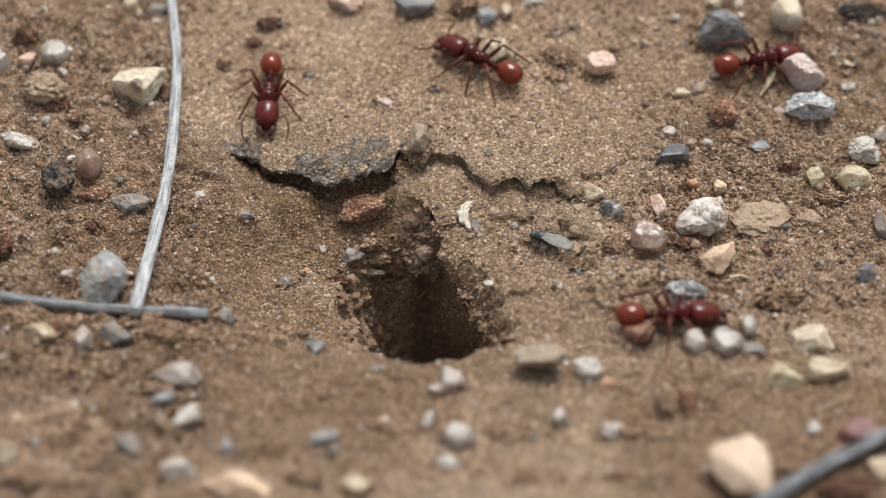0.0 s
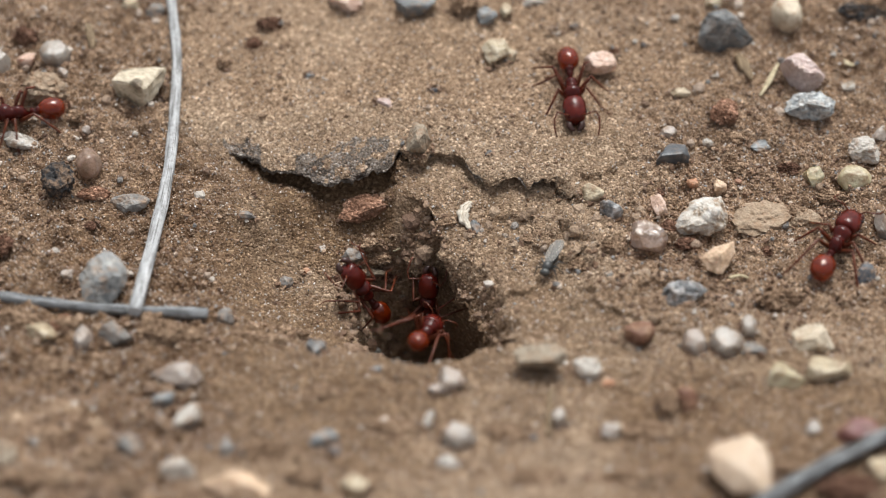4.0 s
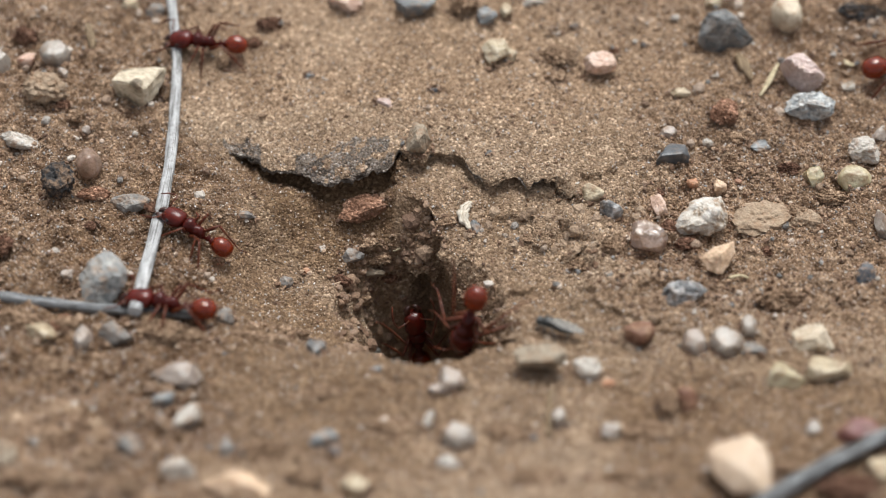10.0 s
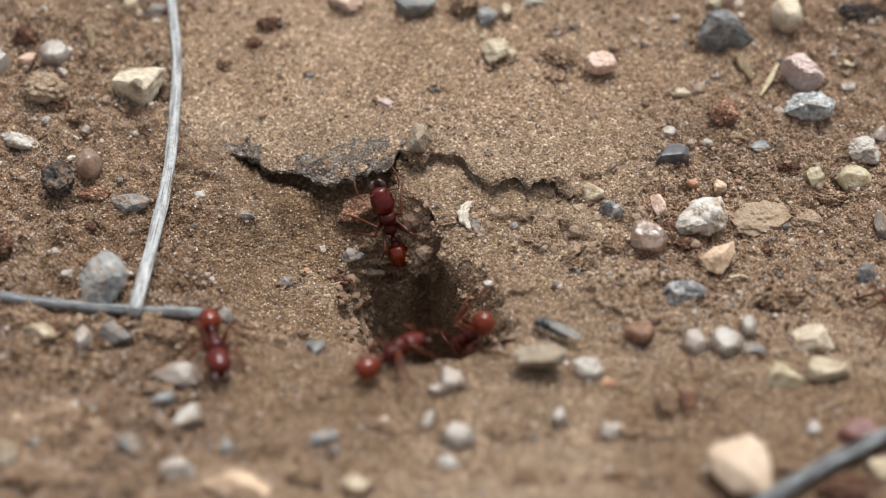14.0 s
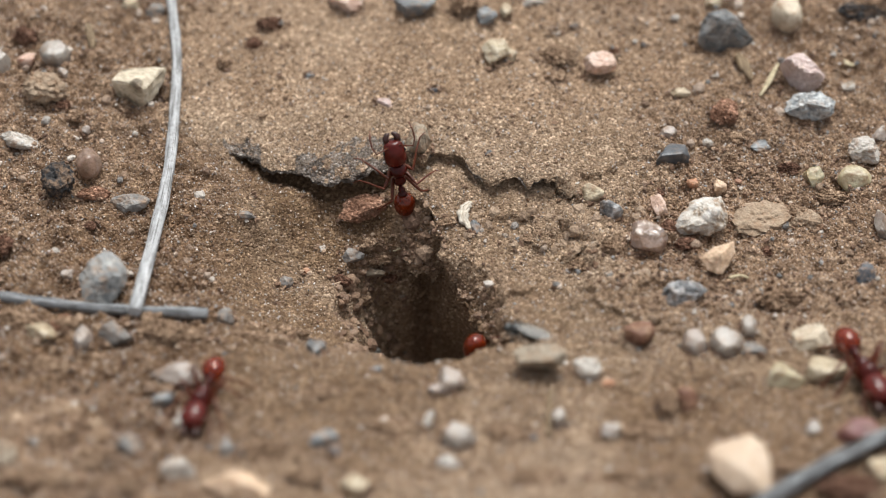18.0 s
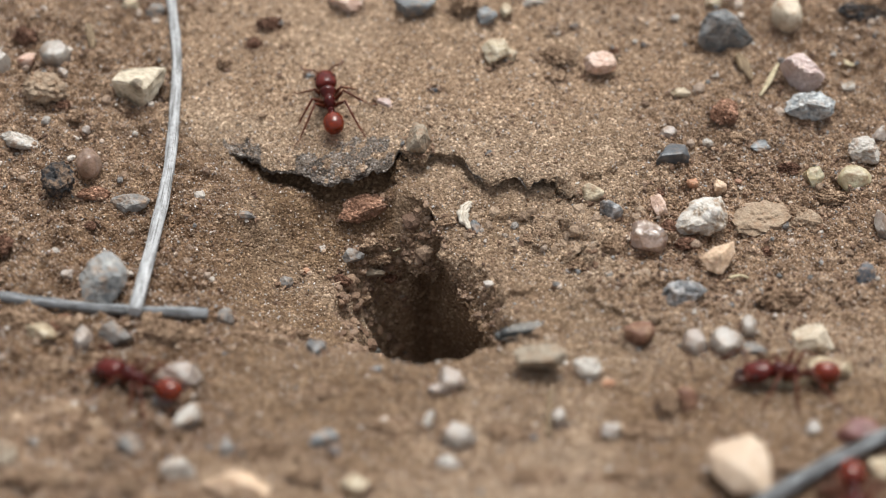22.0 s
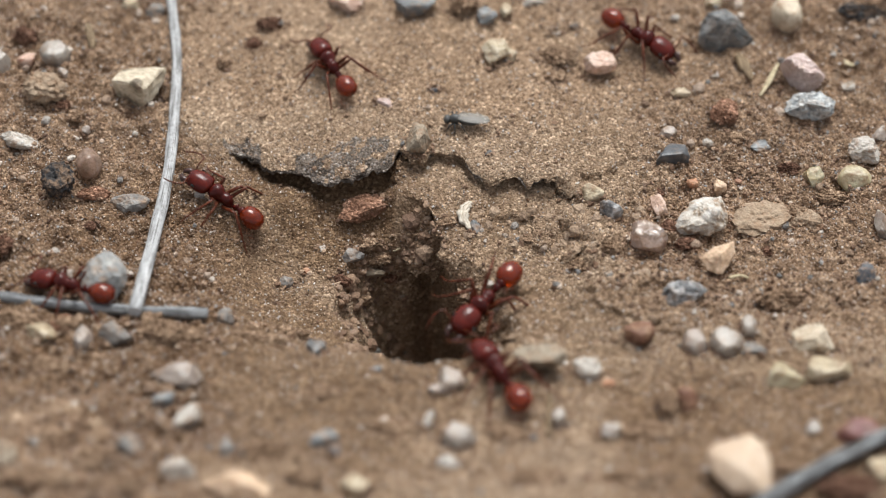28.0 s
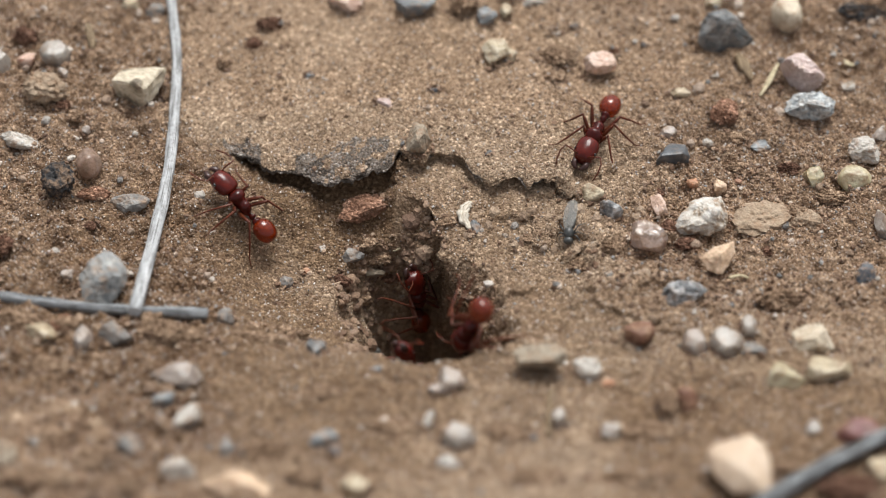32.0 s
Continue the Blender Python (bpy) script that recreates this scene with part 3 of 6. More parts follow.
def build_roof():
    """The roof of soil over the back of the burrow."""
    xs = np.arange(ROOF[0][0], 3.0, 0.11)
    edge = roof_y(xs)
    depth = 8.2 - edge
    thick = 0.05 + ease(-3.6, -2.0, xs) * (0.75 + 0.35 * ripple(xs, xs * 0, 1.4, 53))
    rows = []
    for q in np.linspace(0, 1, 60):
        y = edge + depth * (1 - q)
        rows.append((xs, y, floor(xs, y) + grit(xs, y) + 0.02 - 0.4 * q ** 14))
    for q in np.linspace(0.08, 1, 14):
        y = edge - 0.3 * np.sin(q * 2.8) + 0.35 * ripple(xs, xs * 0 + q * 3, 0.7, 54) + 0.2 * ripple(xs, xs * 0 + q * 4, 0.3, 55) + q * 0.7
        rows.append((xs, y, floor(xs, edge) + grit(xs, edge) - 0.4 - q * thick + 0.12 * ripple(xs, xs * 0 + q * 3, 0.4, 56)))
    for q in np.linspace(0.1, 1, 24):
        y = edge + 0.6 + (depth - 0.6) * q
        rows.append((xs, y, floor(xs, y) - 0.3 - 0.1 - thick + 0.3 * ripple(xs, y, 0.7, 57)))
    v = np.stack([np.stack(r, -1) for r in rows]).reshape(-1, 3) * MM
    me = mesh_from("soil_roof", v, grid_faces(len(xs), len(rows))[:, ::-1], [SOIL])
    me.attributes.new("loose", "FLOAT", "POINT").data.foreach_set("value", np.full(len(v), 0.25, np.float32))
    me.attributes.new("dark_and_shade", "FLOAT", "POINT").data.foreach_set("value", dark_and_shade(v[:, 0] * 1000, v[:, 1] * 1000).astype(np.float32))
    return tagged(new("soil_roof", me), "crumbly soil roof over the dark burrow", "soil crust", kind="structure")


def grains_material(name, stops):
    m, n, l, b = nodes_of(name, 0.6, 0.5)
    g = n.new("ShaderNodeNewGeometry")
    pos = n.new("ShaderNodeTexCoord").outputs["Object"]
    fine = noise_node(n, l, pos, 0.2, 3, 0.7)
    c = ramp(n, l, g.outputs["Random Per Island"], stops)
    c = mixed(n, l, 0.8, c, ramp(n, l, fine, [(0.32, (0.5, 0.45, 0.42)), (0.5, (1, 1, 1)), (0.68, (1.35, 1.35, 1.35))]), "MULTIPLY")
    l.new(c, b.inputs["Base Color"])
    bumped(n, l, b, fine, 0.2, 0.8)
    mp = n.new("ShaderNodeMath")
    mp.operation = "FRACT"
    mu = n.new("ShaderNodeMath")
    mu.operation = "MULTIPLY"
    mu.inputs[1].default_value = 17.0
    l.new(g.outputs["Random Per Island"], mu.inputs[0])
    l.new(mu.outputs[0], mp.inputs[0])
    l.new(ramp(n, l, mp.outputs[0], [(0.0, (0.2,) * 3), (0.3, (0.55,) * 3), (1, (0.85,) * 3)]), b.inputs["Roughness"])
    return m


def scatter(name, label, count, low, high, seed, keep, material, sink=0.15, spots=None):
    """Many small grains of soil lying on the ground."""
    r = np.random.default_rng(seed)
    x, y = r.uniform(-43, 43, count * 3), r.uniform(-28, 36, count * 3)
    ok = np.where(r.uniform(size=count * 3) < keep(x, y))[0][:count]
    x, y = x[ok], y[ok]
    if spots is not None:
        x, y = np.array(spots).T
    k = len(x)
    size = low * (high / low) ** (r.uniform(size=k) ** 2.2)
    z = surface(x, y) + size * (0.5 - sink) * 0.7
    if high < 0.5:
        form = np.array([(1, 0, 0), (-1, 0, 0), (0, 1, 0), (0, -1, 0), (0, 0, 1), (0, 0, -1)], float)
        tri = np.array([(0, 2, 4), (2, 1, 4), (1, 3, 4), (3, 0, 4), (2, 0, 5), (1, 2, 5), (3, 1, 5), (0, 3, 5)])
    else:
        ball = bmesh.new()
        bmesh.ops.create_icosphere(ball, subdivisions=2 if low > 0.3 else 1, radius=1)
        form = np.array([v.co[:] for v in ball.verts])
        tri = np.array([[v.index for v in f.verts] for f in ball.faces])
        ball.free()
    nv = len(form)
    bump = 0.35 if low > 0.5 else 0.6 if low > 0.3 else 1.0
    v = (form[None] * (1 + bump * r.uniform(-0.4, 0.25, (k, nv, 1))) + bump * r.uniform(-0.24, 0.24, (k, nv, 3))) * r.uniform(0.55, 1.15, (k, 1, 3))
    q = r.normal(size=(k, 4))
    q /= np.linalg.norm(q, axis=1, keepdims=True)
    a, b, c, d = q.T
    rot = np.stack([1 - 2 * (c * c + d * d), 2 * (b * c - a * d), 2 * (b * d + a * c), 2 * (b * c + a * d), 1 - 2 * (b * b + d * d), 2 * (c * d - a * b),
                    2 * (b * d - a * c), 2 * (c * d + a * b), 1 - 2 * (b * b + c * c)], -1).reshape(k, 3, 3)
    v = np.einsum("kij,kvj->kvi", rot, v) * (size / 2)[:, None, None] * np.array([1, 1, 0.8]) + np.stack([x, y, z], -1)[:, None]
    f = (tri[None] + np.arange(k)[:, None, None] * nv).reshape(-1, 3)
    me = mesh_from(name, v.reshape(-1, 3) * MM, f, [material], False)
    return tagged(new(name, me), label, "sand", kind="stuff")


# pale and dark grains; the near-white ones stand in for quartz glints
GRAINS = grains_material("sand_grains", [(0.0, (0.11, 0.066, 0.043)), (0.13, (0.21, 0.13, 0.082)), (0.3, (0.31, 0.206, 0.134)), (0.55, (0.385, 0.268, 0.182)),
                                         (0.75, (0.44, 0.335, 0.245)), (0.88, (0.54, 0.46, 0.385)), (0.935, (0.78, 0.76, 0.74)), (0.985, (0.16, 0.165, 0.175))])
CRUMBS = grains_material("soil_crumbs", [(0.0, (0.09, 0.048, 0.03)), (0.2, (0.175, 0.1, 0.06)), (0.5, (0.25, 0.155, 0.098)), (0.75, (0.33, 0.222, 0.146)),
                                         (0.93, (0.46, 0.33, 0.23)), (0.97, (0.55, 0.50, 0.45)), (0.99, (0.2, 0.2, 0.2))])
build_ground()
build_crust()
build_lip()
build_roof()
scatter("sand_grains", "fine tan sand grains strewn over the soil", 145000, 0.11, 0.28, 5, lambda x, y: 0.42 + 0.42 * loose(x, y) + 0.28 * ripple(x, y, 3, 51), GRAINS)
scatter("soil_crumbs", "loose reddish brown soil crumbs and grit", 15000, 0.18, 0.56, 6,
        lambda x, y: np.clip(0.07 + 0.8 * loose(x, y) * (0.7 + ripple(x, y, 4, 52)), 0, 1), CRUMBS)
GRAVEL = grains_material("mixed_gravel", [(0.0, (0.16, 0.10, 0.065)), (0.3, (0.28, 0.19, 0.125)), (0.5, (0.33, 0.25, 0.19)), (0.65, (0.5, 0.40, 0.32)), (0.80, (0.60, 0.55, 0.49)),
                                          (0.9, (0.26, 0.24, 0.22)), (0.95, (0.10, 0.10, 0.10)), (0.965, (0.42, 0.24, 0.16))])
scatter("fine_gravel", "scattered fine mixed gravel on the soil", 170, 0.55, 1.15, 8, lambda x, y: np.clip(0.12 + 0.9 * loose(x, y), 0, 1), GRAVEL, 0.3)


def wall_spots(seed, count, x0, x1, y0, y1, keep):
    r = np.random.default_rng(seed)
    x, y = r.uniform(x0, x1, count * 4), r.uniform(y0, y1, count * 4)
    return [(a, b) for a, b, ok in zip(x, y, keep(x, y)) if ok][:count]


CLODS = grains_material("tan_clods", [(0.0, (0.2, 0.135, 0.088)), (0.5, (0.3, 0.21, 0.14)), (0.9, (0.37, 0.27, 0.185)), (0.97, (0.24, 0.22, 0.2))])
WALL = grains_material("brown_clods", [(0.0, (0.135, 0.078, 0.05)), (0.4, (0.215, 0.135, 0.087)), (0.75, (0.28, 0.184, 0.12)), (0.96, (0.30, 0.21, 0.145)), (0.98, (0.2, 0.19, 0.17))])
scatter("soil_clods", "dark brown clods of soil in the burrow's walls", 0, 0.35, 1.15, 13, lambda x, y: 1 + 0 * x, WALL, 0.55,
        wall_spots(14, 300, -9.5, 1.5, -9, 6.5, lambda x, y: (inside_rim(x, y) > 0.1) & (inside_rim(x, y) < 3.4) & (x < lip_x(y) + 0.3)))
scatter("soil_clods", "large rough lumps of soil in the burrow's walls", 0, 0.8, 2.3, 17, lambda x, y: 1 + 0 * x, WALL, 0.45,
        wall_spots(18, 95, -9.2, -1.5, -9, 6, lambda x, y: (inside_rim(x, y) > 0.4) & (inside_rim(x, y) < 4.5) & (x < lip_x(y) - 0.5)))
scatter("soil_clods", "rough clods in the broken face of the soil block", 0, 0.3, 1.0, 19, lambda x, y: 1 + 0 * x, WALL, 0.5,
        wall_spots(20, 90, 0, 9, -10, 1, lambda x, y: (x > lip_x(y) + 0.15) & (broken(x, y) > 0.25)))
scatter("soil_clods", "tan clods of soil broken from the crust", 0, 0.4, 1.3, 15, lambda x, y: 1 + 0 * x, CLODS, 0.66,
        wall_spots(16, 150, 0, 17, -11, 5, lambda x, y: (x > lip_x(y) + 0.2) & (ripple(x, y, 3.5, 29) > -0.2)))


# ---- loose stones ----
def part(name, bm, material, parent=None, label=""):
    me = bpy.data.meshes.new(name)
    bm.to_mesh(me)
    bm.free()
    for m in material if isinstance(material, (list, tuple)) else [material]:
        me.materials.append(m)
    ob = new(name, me)
    ob.parent = parent
    if label:
        tagged(ob, label)
    return ob


BASES = []


def stone(kind, x, y, z, w, d, h, turn, cuts, seed, name="pebble", label="", edge=0.42, faces=()):
    """A stone: cuts is how many flat faces it is broken to, 0 for a water-worn one. Millimetres."""
    rnd = random.Random(seed)
    bm = bmesh.new()
    bmesh.ops.create_icosphere(bm, subdivisions=4 if max(w, d) > 2.2 else 3, radius=1)
    planes = []
    for _ in range(cuts):
        p = Vector((rnd.gauss(0, 1), rnd.gauss(0, 1), rnd.gauss(0, 0.9))).normalized()
        planes.append((p, rnd.uniform(edge, edge + 0.3)))
    if cuts:
        planes.append((Vector((0.1, -0.1, 1)).normalized(), 0.7))
    planes += [(Vector(p[:3]).normalized(), p[3]) for p in faces]
    shift = Vector((rnd.uniform(-9, 9), rnd.uniform(-9, 9), rnd.uniform(-9, 9)))
    rough = {"clod": 0.3, "redclod": 0.3, "pinkclod": 0.16, "black": 0.2, "white": 0.1, "speckle": 0.1, "stained": 0.05, "mottled": 0.1, "slab": 0.2}.get(kind, 0.04 if "quartz" in kind or kind in ("yellow", "pinkwhite", "darkblue", "beige") else 0.07)
    for v in bm.verts:
        n = v.co.normalized()
        r = 1.0 + 0.16 * noise.noise(n * 1.1 + shift)
        for p, o in planes:
            c = n.dot(p)
            if c > 0.05:
                r = min(r, o / c)
        r += rough * noise.noise(n * 3.2 + shift) + rough * 0.6 * noise.noise(n * 8 + shift) + rough * 0.3 * noise.noise(n * 19 + shift)
        v.co = n * r
    for axis, size in ((0, w), (1, d), (2, h)):
        lo, hi = min(v.co[axis] for v in bm.verts), max(v.co[axis] for v in bm.verts)
        for v in bm.verts:
            v.co[axis] = ((v.co[axis] - lo) / (hi - lo) - 0.5) * size * MM
    for f in bm.faces:
        f.smooth = cuts < 5 and rough < 0.08 and not faces
    BASES.append((x, y, w, d))
    ob = part(name, bm, STONES[kind])
    ob.matrix_world = pose(x * MM, y * MM, z * MM, 0, 0, turn)
    return tagged(ob, label or STONE_LABELS[kind], "soil clod" if "clod" in kind else "stone", "loose stones on the soil")


def chip(kind, x, y, corners, name="stone", label="", rough=0.05, worn=1, seed=1, sink=0.25):
    """A broken stone: the hull of its corners, worn at the edges. Millimetres, from the foot of the stone."""
    bm = bmesh.new()
    for c in corners:
        bm.verts.new(Vector(c))
    bmesh.ops.convex_hull(bm, input=bm.verts)
    bmesh.ops.delete(bm, geom=[v for v in bm.verts if not v.link_faces], context="VERTS")
    for _ in range(3):
        bmesh.ops.subdivide_edges(bm, edges=bm.edges[:], cuts=1, use_grid_fill=True)
        bmesh.ops.triangulate(bm, faces=bm.faces[:])
    for _ in range(worn):
        bmesh.ops.smooth_vert(bm, verts=bm.verts, factor=0.5, use_axis_x=True, use_axis_y=True, use_axis_z=True)
    bm.normal_update()
    shift = Vector((seed * 3.1, seed * 1.7, seed * 5.3))
    for v in bm.verts:
        p = v.co
        v.co = (p + v.normal * (rough * 2.5 * noise.noise(p * 0.9 + shift) + rough * 1.4 * noise.noise(p * 2.4 + shift) + rough * 0.8 * noise.noise(p * 6 + shift))) * MM
    for f in bm.faces:
        f.smooth = worn > 2
    w, d = (max(c[k] for c in corners) - min(c[k] for c in corners) for k in (0, 1))
    BASES.append((x, y, w, d))
    ob = part(name, bm, STONES[kind])
    ob.matrix_world = pose(x * MM, y * MM, (float(surface_bare(x, y)) - sink) * MM)
    return tagged(ob, label or STONE_LABELS[kind], "stone", "loose stones on the soil")


stone("redclod", -36.79, 22.88, 3.60, 2.30, 1.98, 1.79, 0, 3, 100)
stone("quartz", -33.90, 20.70, 3.34, 2.63, 2.47, 2.23, 0, 4, 101, edge=0.74)
stone("quartz", -38.49, 19.95, 3.00, 1.52, 2.38, 2.14, 0, 5, 102)
stone("pink", -36.43, 20.42, 3.00, 1.72, 1.55, 1.40, 0, 5, 103)
stone("pinkwhite", -33.01, 18.65, 2.82, 1.10, 1.33, 1.20, 0, 6, 104)
stone("slab", -34.30, 16.62, 2.88, 3.79, 2.95, 2.66, 0, 4, 105, edge=0.7, label="dull beige rounded pebble half sunk in soil")
chip("creamgrey", -26.63, 16.87, [(-2.06, 0.03, 2.0), (-1.25, 1.57, 2.1), (2.73, 1.32, 2.5), (2.57, 1.1, 1.6), (1.7, -0.99, 0.7), (0.8, -1.44, 0), (-1.6, -0.15, 0.3), (0.27, -1.09, 2.7), (1.09, -1.62, 2.2), (-1.8, 1.3, 0), (2.0, 1.2, 0)], label="large angular cream and grey layered stone", rough=0.06, seed=6)
stone("white", -36.06, 11.32, 1.63, 4.02, 1.80, 1.62, -18, 9, 107)
stone("brownquartz", -29.73, 8.74, 1.40, 2.22, 2.95, 2.66, 0, 0, 108)
stone("black", -31.98, 6.12, 1.59, 2.97, 3.23, 2.91, 0, 2, 109)
stone("clod", -31.30, 14.15, 1.81, 1.48, 0.91, 0.82, 0, 3, 110)
stone("pinkwhite", -30.45, 12.80, 1.53, 0.88, 0.80, 0.72, 0, 6, 111)
stone("white", -35.03, 13.80, 1.81, 0.59, 0.50, 0.45, 0, 9, 112)
stone("grey", -25.67, 26.53, 3.41, 1.75, 1.57, 1.42, 0, 8, 113)
stone("cream", -28.04, 27.32, 3.68, 1.55, 1.16, 1.04, 0, 9, 114)
stone("redclod", -15.31, 25.28, 2.93, 2.84, 1.55, 1.40, 0, 3, 115)
stone("redclod", -16.72, 23.10, 2.45, 1.82, 1.34, 1.21, 0, 3, 116)
stone("clod", -19.31, 20.78, 2.31, 1.20, 1.33, 1.20, 0, 3, 117)
stone("redclod", -32.69, 15.45, 2.10, 1.29, 0.81, 0.73, 0, 3, 118)
stone("pink", -8.70, 27.15, 3.82, 3.06, 1.87, 1.69, 0, 5, 119)
stone("bluegrey", -2.47, 26.46, 4.10, 3.86, 2.17, 1.96, 0, 9, 120)
stone("clod", 1.91, 26.37, 4.17, 3.15, 2.17, 1.96, 0, 6, 121)
stone("bluegrey", 3.92, 25.40, 3.67, 1.92, 1.86, 1.68, 0, 9, 122)
stone("cream", 5.60, 26.24, 3.64, 1.12, 1.55, 1.40, 0, 9, 123)
stone("white", 8.31, 27.57, 3.74, 2.55, 1.04, 0.94, 0, 9, 124)
stone("cream", 4.66, 21.22, 3.04, 2.59, 2.44, 2.20, 0, 6, 125)
stone("cream", 6.00, 21.12, 2.80, 1.00, 1.32, 1.19, 0, 9, 126)
stone("clod", 10.0, 21.2, 2.5, 3.6, 2.3, 1.7, 0, 2, 127)
stone("pink", 13.71, 19.89, 2.99, 2.9, 2.1, 2.0, 0, 0, 128, faces=[(0.15, -0.35, 1, 0.62), (-1, -0.5, 0.1, 0.8), (0.3, -1, 0.2, 0.85)])
stone("white", 10.07, 23.89, 3.03, 0.91, 0.51, 0.46, 0, 9, 129)
stone("bluegrey", 11.59, 24.68, 3.29, 0.91, 0.72, 0.65, 0, 9, 130)
stone("clod", 9.91, 18.92, 2.21, 1.78, 1.11, 1.00, 0, 3, 131)
stone("redclod", 15.00, 22.05, 2.55, 1.21, 0.82, 0.74, 0, 3, 132)
stone("cream", 24.69, 27.97, 3.36, 2.37, 1.16, 1.04, 0, 9, 133)
chip("wedge", 24.59, 23.19, [(-2.2, -0.39, 1.0), (-1.39, 0.9, 3.2), (0.22, 1.28, 3.4), (1.33, 0.6, 3.0), (3.02, 0.34, 0.4), (-0.88, -1.05, 0), (-1.84, -0.04, 0), (-0.09, -0.7, 3.6), (2.24, -0.35, 0), (-1.6, 2.2, 0), (2, 2.2, 0)], label="large blue grey wedge shaped stone with white veins", rough=0.07, seed=3)
stone("beige", 30.59, 25.95, 3.48, 2.68, 3.36, 3.03, 20, 4, 135, edge=0.74)
stone("black", 37.43, 26.57, 3.51, 4.77, 2.33, 2.10, 0, 6, 136)
stone("mauve", 31.32, 19.08, 2.59, 3.94, 3.40, 3.66, 0, 11, 137)
stone("speckle", 31.60, 15.49, 1.93, 4.28, 2.84, 2.56, 0, 5, 138)
stone("white", 35.33, 18.47, 1.49, 1.31, 1.03, 0.93, 0, 9, 139)
stone("pinkclod", 24.08, 14.64, 1.78, 2.46, 2.71, 2.44, 0, 8, 140, label="rough brown and pale pink clod in the soil")
stone("pinkwhite", 19.13, 12.78, 1.16, 1.75, 1.29, 1.16, 0, 6, 141)
chip("slate", 19.45, 10.02, [(-1.53, -0.64, 0.9), (-1.45, -0.37, 0), (-0.28, 1.19, 1.3), (1.1, 0.98, 1.3), (1.55, 0.14, 0.7), (1.45, -0.09, 0), (-0.07, -0.51, 0), (0.69, -0.67, 1.7), (-1.11, -0.73, 1.5), (-0.8, 1.0, 0), (1.0, 1.0, 0)], "pebble", rough=0.02, worn=2, seed=2)
stone("white", 22.64, 11.80, 0.94, 1.07, 0.74, 0.67, 0, 9, 143)
stone("clod", 24.76, 12.04, 1.18, 1.95, 1.49, 1.34, 0, 5, 144)
stone("bluegrey", 27.51, 11.70, 0.77, 2.73, 1.39, 0.48, 0, 9, 145)
stone("white", 35.87, 10.72, 1.01, 3.04, 2.10, 1.90, 0, 9, 146)
stone("pinkwhite", 37.28, 12.77, 0.97, 1.29, 1.26, 1.14, 0, 6, 147)
stone("cream", 20.92, 17.41, 1.69, 2.28, 0.81, 0.73, 0, 9, 148)
stone("white", 23.79, 19.46, 1.94, 0.80, 0.41, 0.37, 0, 9, 149)
stone("yellow", 31.18, 7.97, 0.50, 1.74, 1.97, 1.78, 0, 9, 150)
stone("yellow", 34.59, 7.85, 0.41, 3.01, 1.98, 1.78, 12, 4, 151)
chip("stained", 21.46, 3.11, [(-2.65, -1.02, 0.9), (-0.98, 0.78, 2.2), (0.33, 1.21, 2.5), (1.48, 1.45, 2.4), (2.09, -0.18, 1.7), (1.79, -1.02, 1.1), (0.3, -1.84, 0.8), (-1.92, -1.41, 0.7), (0.57, -0.89, 2.9), (-0.03, -1.89, 2.4), (-1.4, 1.6, 0), (1.6, 1.6, 0), (-1.6, -0.3, 0), (0.6, -0.6, 0), (1.6, 0.2, 0)], label="large rough white quartz stone with brown hollows", rough=0.12, seed=7)
stone("slab", 26.36, 3.97, -0.55, 5.57, 4.72, 2.0, 0, 7, 4, edge=0.6, label="large flat tan grey slab in the soil")
stone("slab", 30.09, 3.74, -0.69, 3.32, 2.42, 2.18, 0, 6, 154)
stone("pink", 17.86, 4.49, 0.35, 1.51, 2.02, 1.82, 0, 8, 155)
stone("mottled", 13.95, 4.27, 0.56, 1.97, 2.01, 1.82, 0, 9, 156)
stone("cream", 12.43, 5.94, 0.66, 1.98, 1.54, 1.39, 0, 8, 157)
stone("brownquartz", 16.84, 0.98, 0.07, 3.16, 3.13, 2.82, 0, 3, 12, edge=0.6, faces=[(0.1, -0.5, 0.85, 0.75), (-0.8, 0.1, 0.5, 0.8)])
stone("clod", 16.45, -2.65, 0.14, 2.38, 1.59, 1.43, 0, 3, 159)
chip("peach", 22.31, -1.40, [(-1.65, -0.21, 1.1), (-0.47, 0.48, 1.9), (1.24, 1.12, 1.9), (1.46, 0.43, 1.3), (0.18, -1.54, 0.7), (-1.01, -1.07, 0.8), (0.08, -0.66, 2.2), (0, 1.0, 0), (1.2, 0.8, 0), (-0.8, 0, 0), (0.3, -0.5, 0)], "pebble", label="angular cream and peach stone on soil", rough=0.05, seed=5)
stone("mottled", 19.31, -5.30, 0.27, 3.72, 2.22, 2.00, 0, 5, 161, label="rough grey stone with pale patches on soil")
stone("darkblue", 34.05, -2.65, -0.32, 1.68, 2.19, 1.97, 0, 9, 162)
stone("pinkwhite", 36.23, 2.44, -0.07, 1.33, 2.92, 2.63, 0, 6, 163)
stone("clod", 26.94, -5.15, -0.54, 4.12, 2.24, 2.02, 0, 3, 164)
stone("orange", 20.92, 7.43, 0.35, 1.05, 0.98, 0.88, 0, 5, 165)
stone("peach", 23.26, 6.99, 0.31, 1.24, 1.27, 1.14, 0, 6, 166)
stone("redclod", 18.67, 2.40, -0.03, 1.59, 1.43, 1.29, 0, 3, 167)
stone("redclod", 19.92, 0.55, -0.16, 2.05, 1.43, 1.29, 0, 3, 168)
stone("clod", 29.41, 4.19, -0.47, 2.09, 2.13, 1.93, 0, 3, 169)
stone("white", 31.06, 2.36, -0.45, 0.66, 0.58, 0.52, 0, 9, 170)
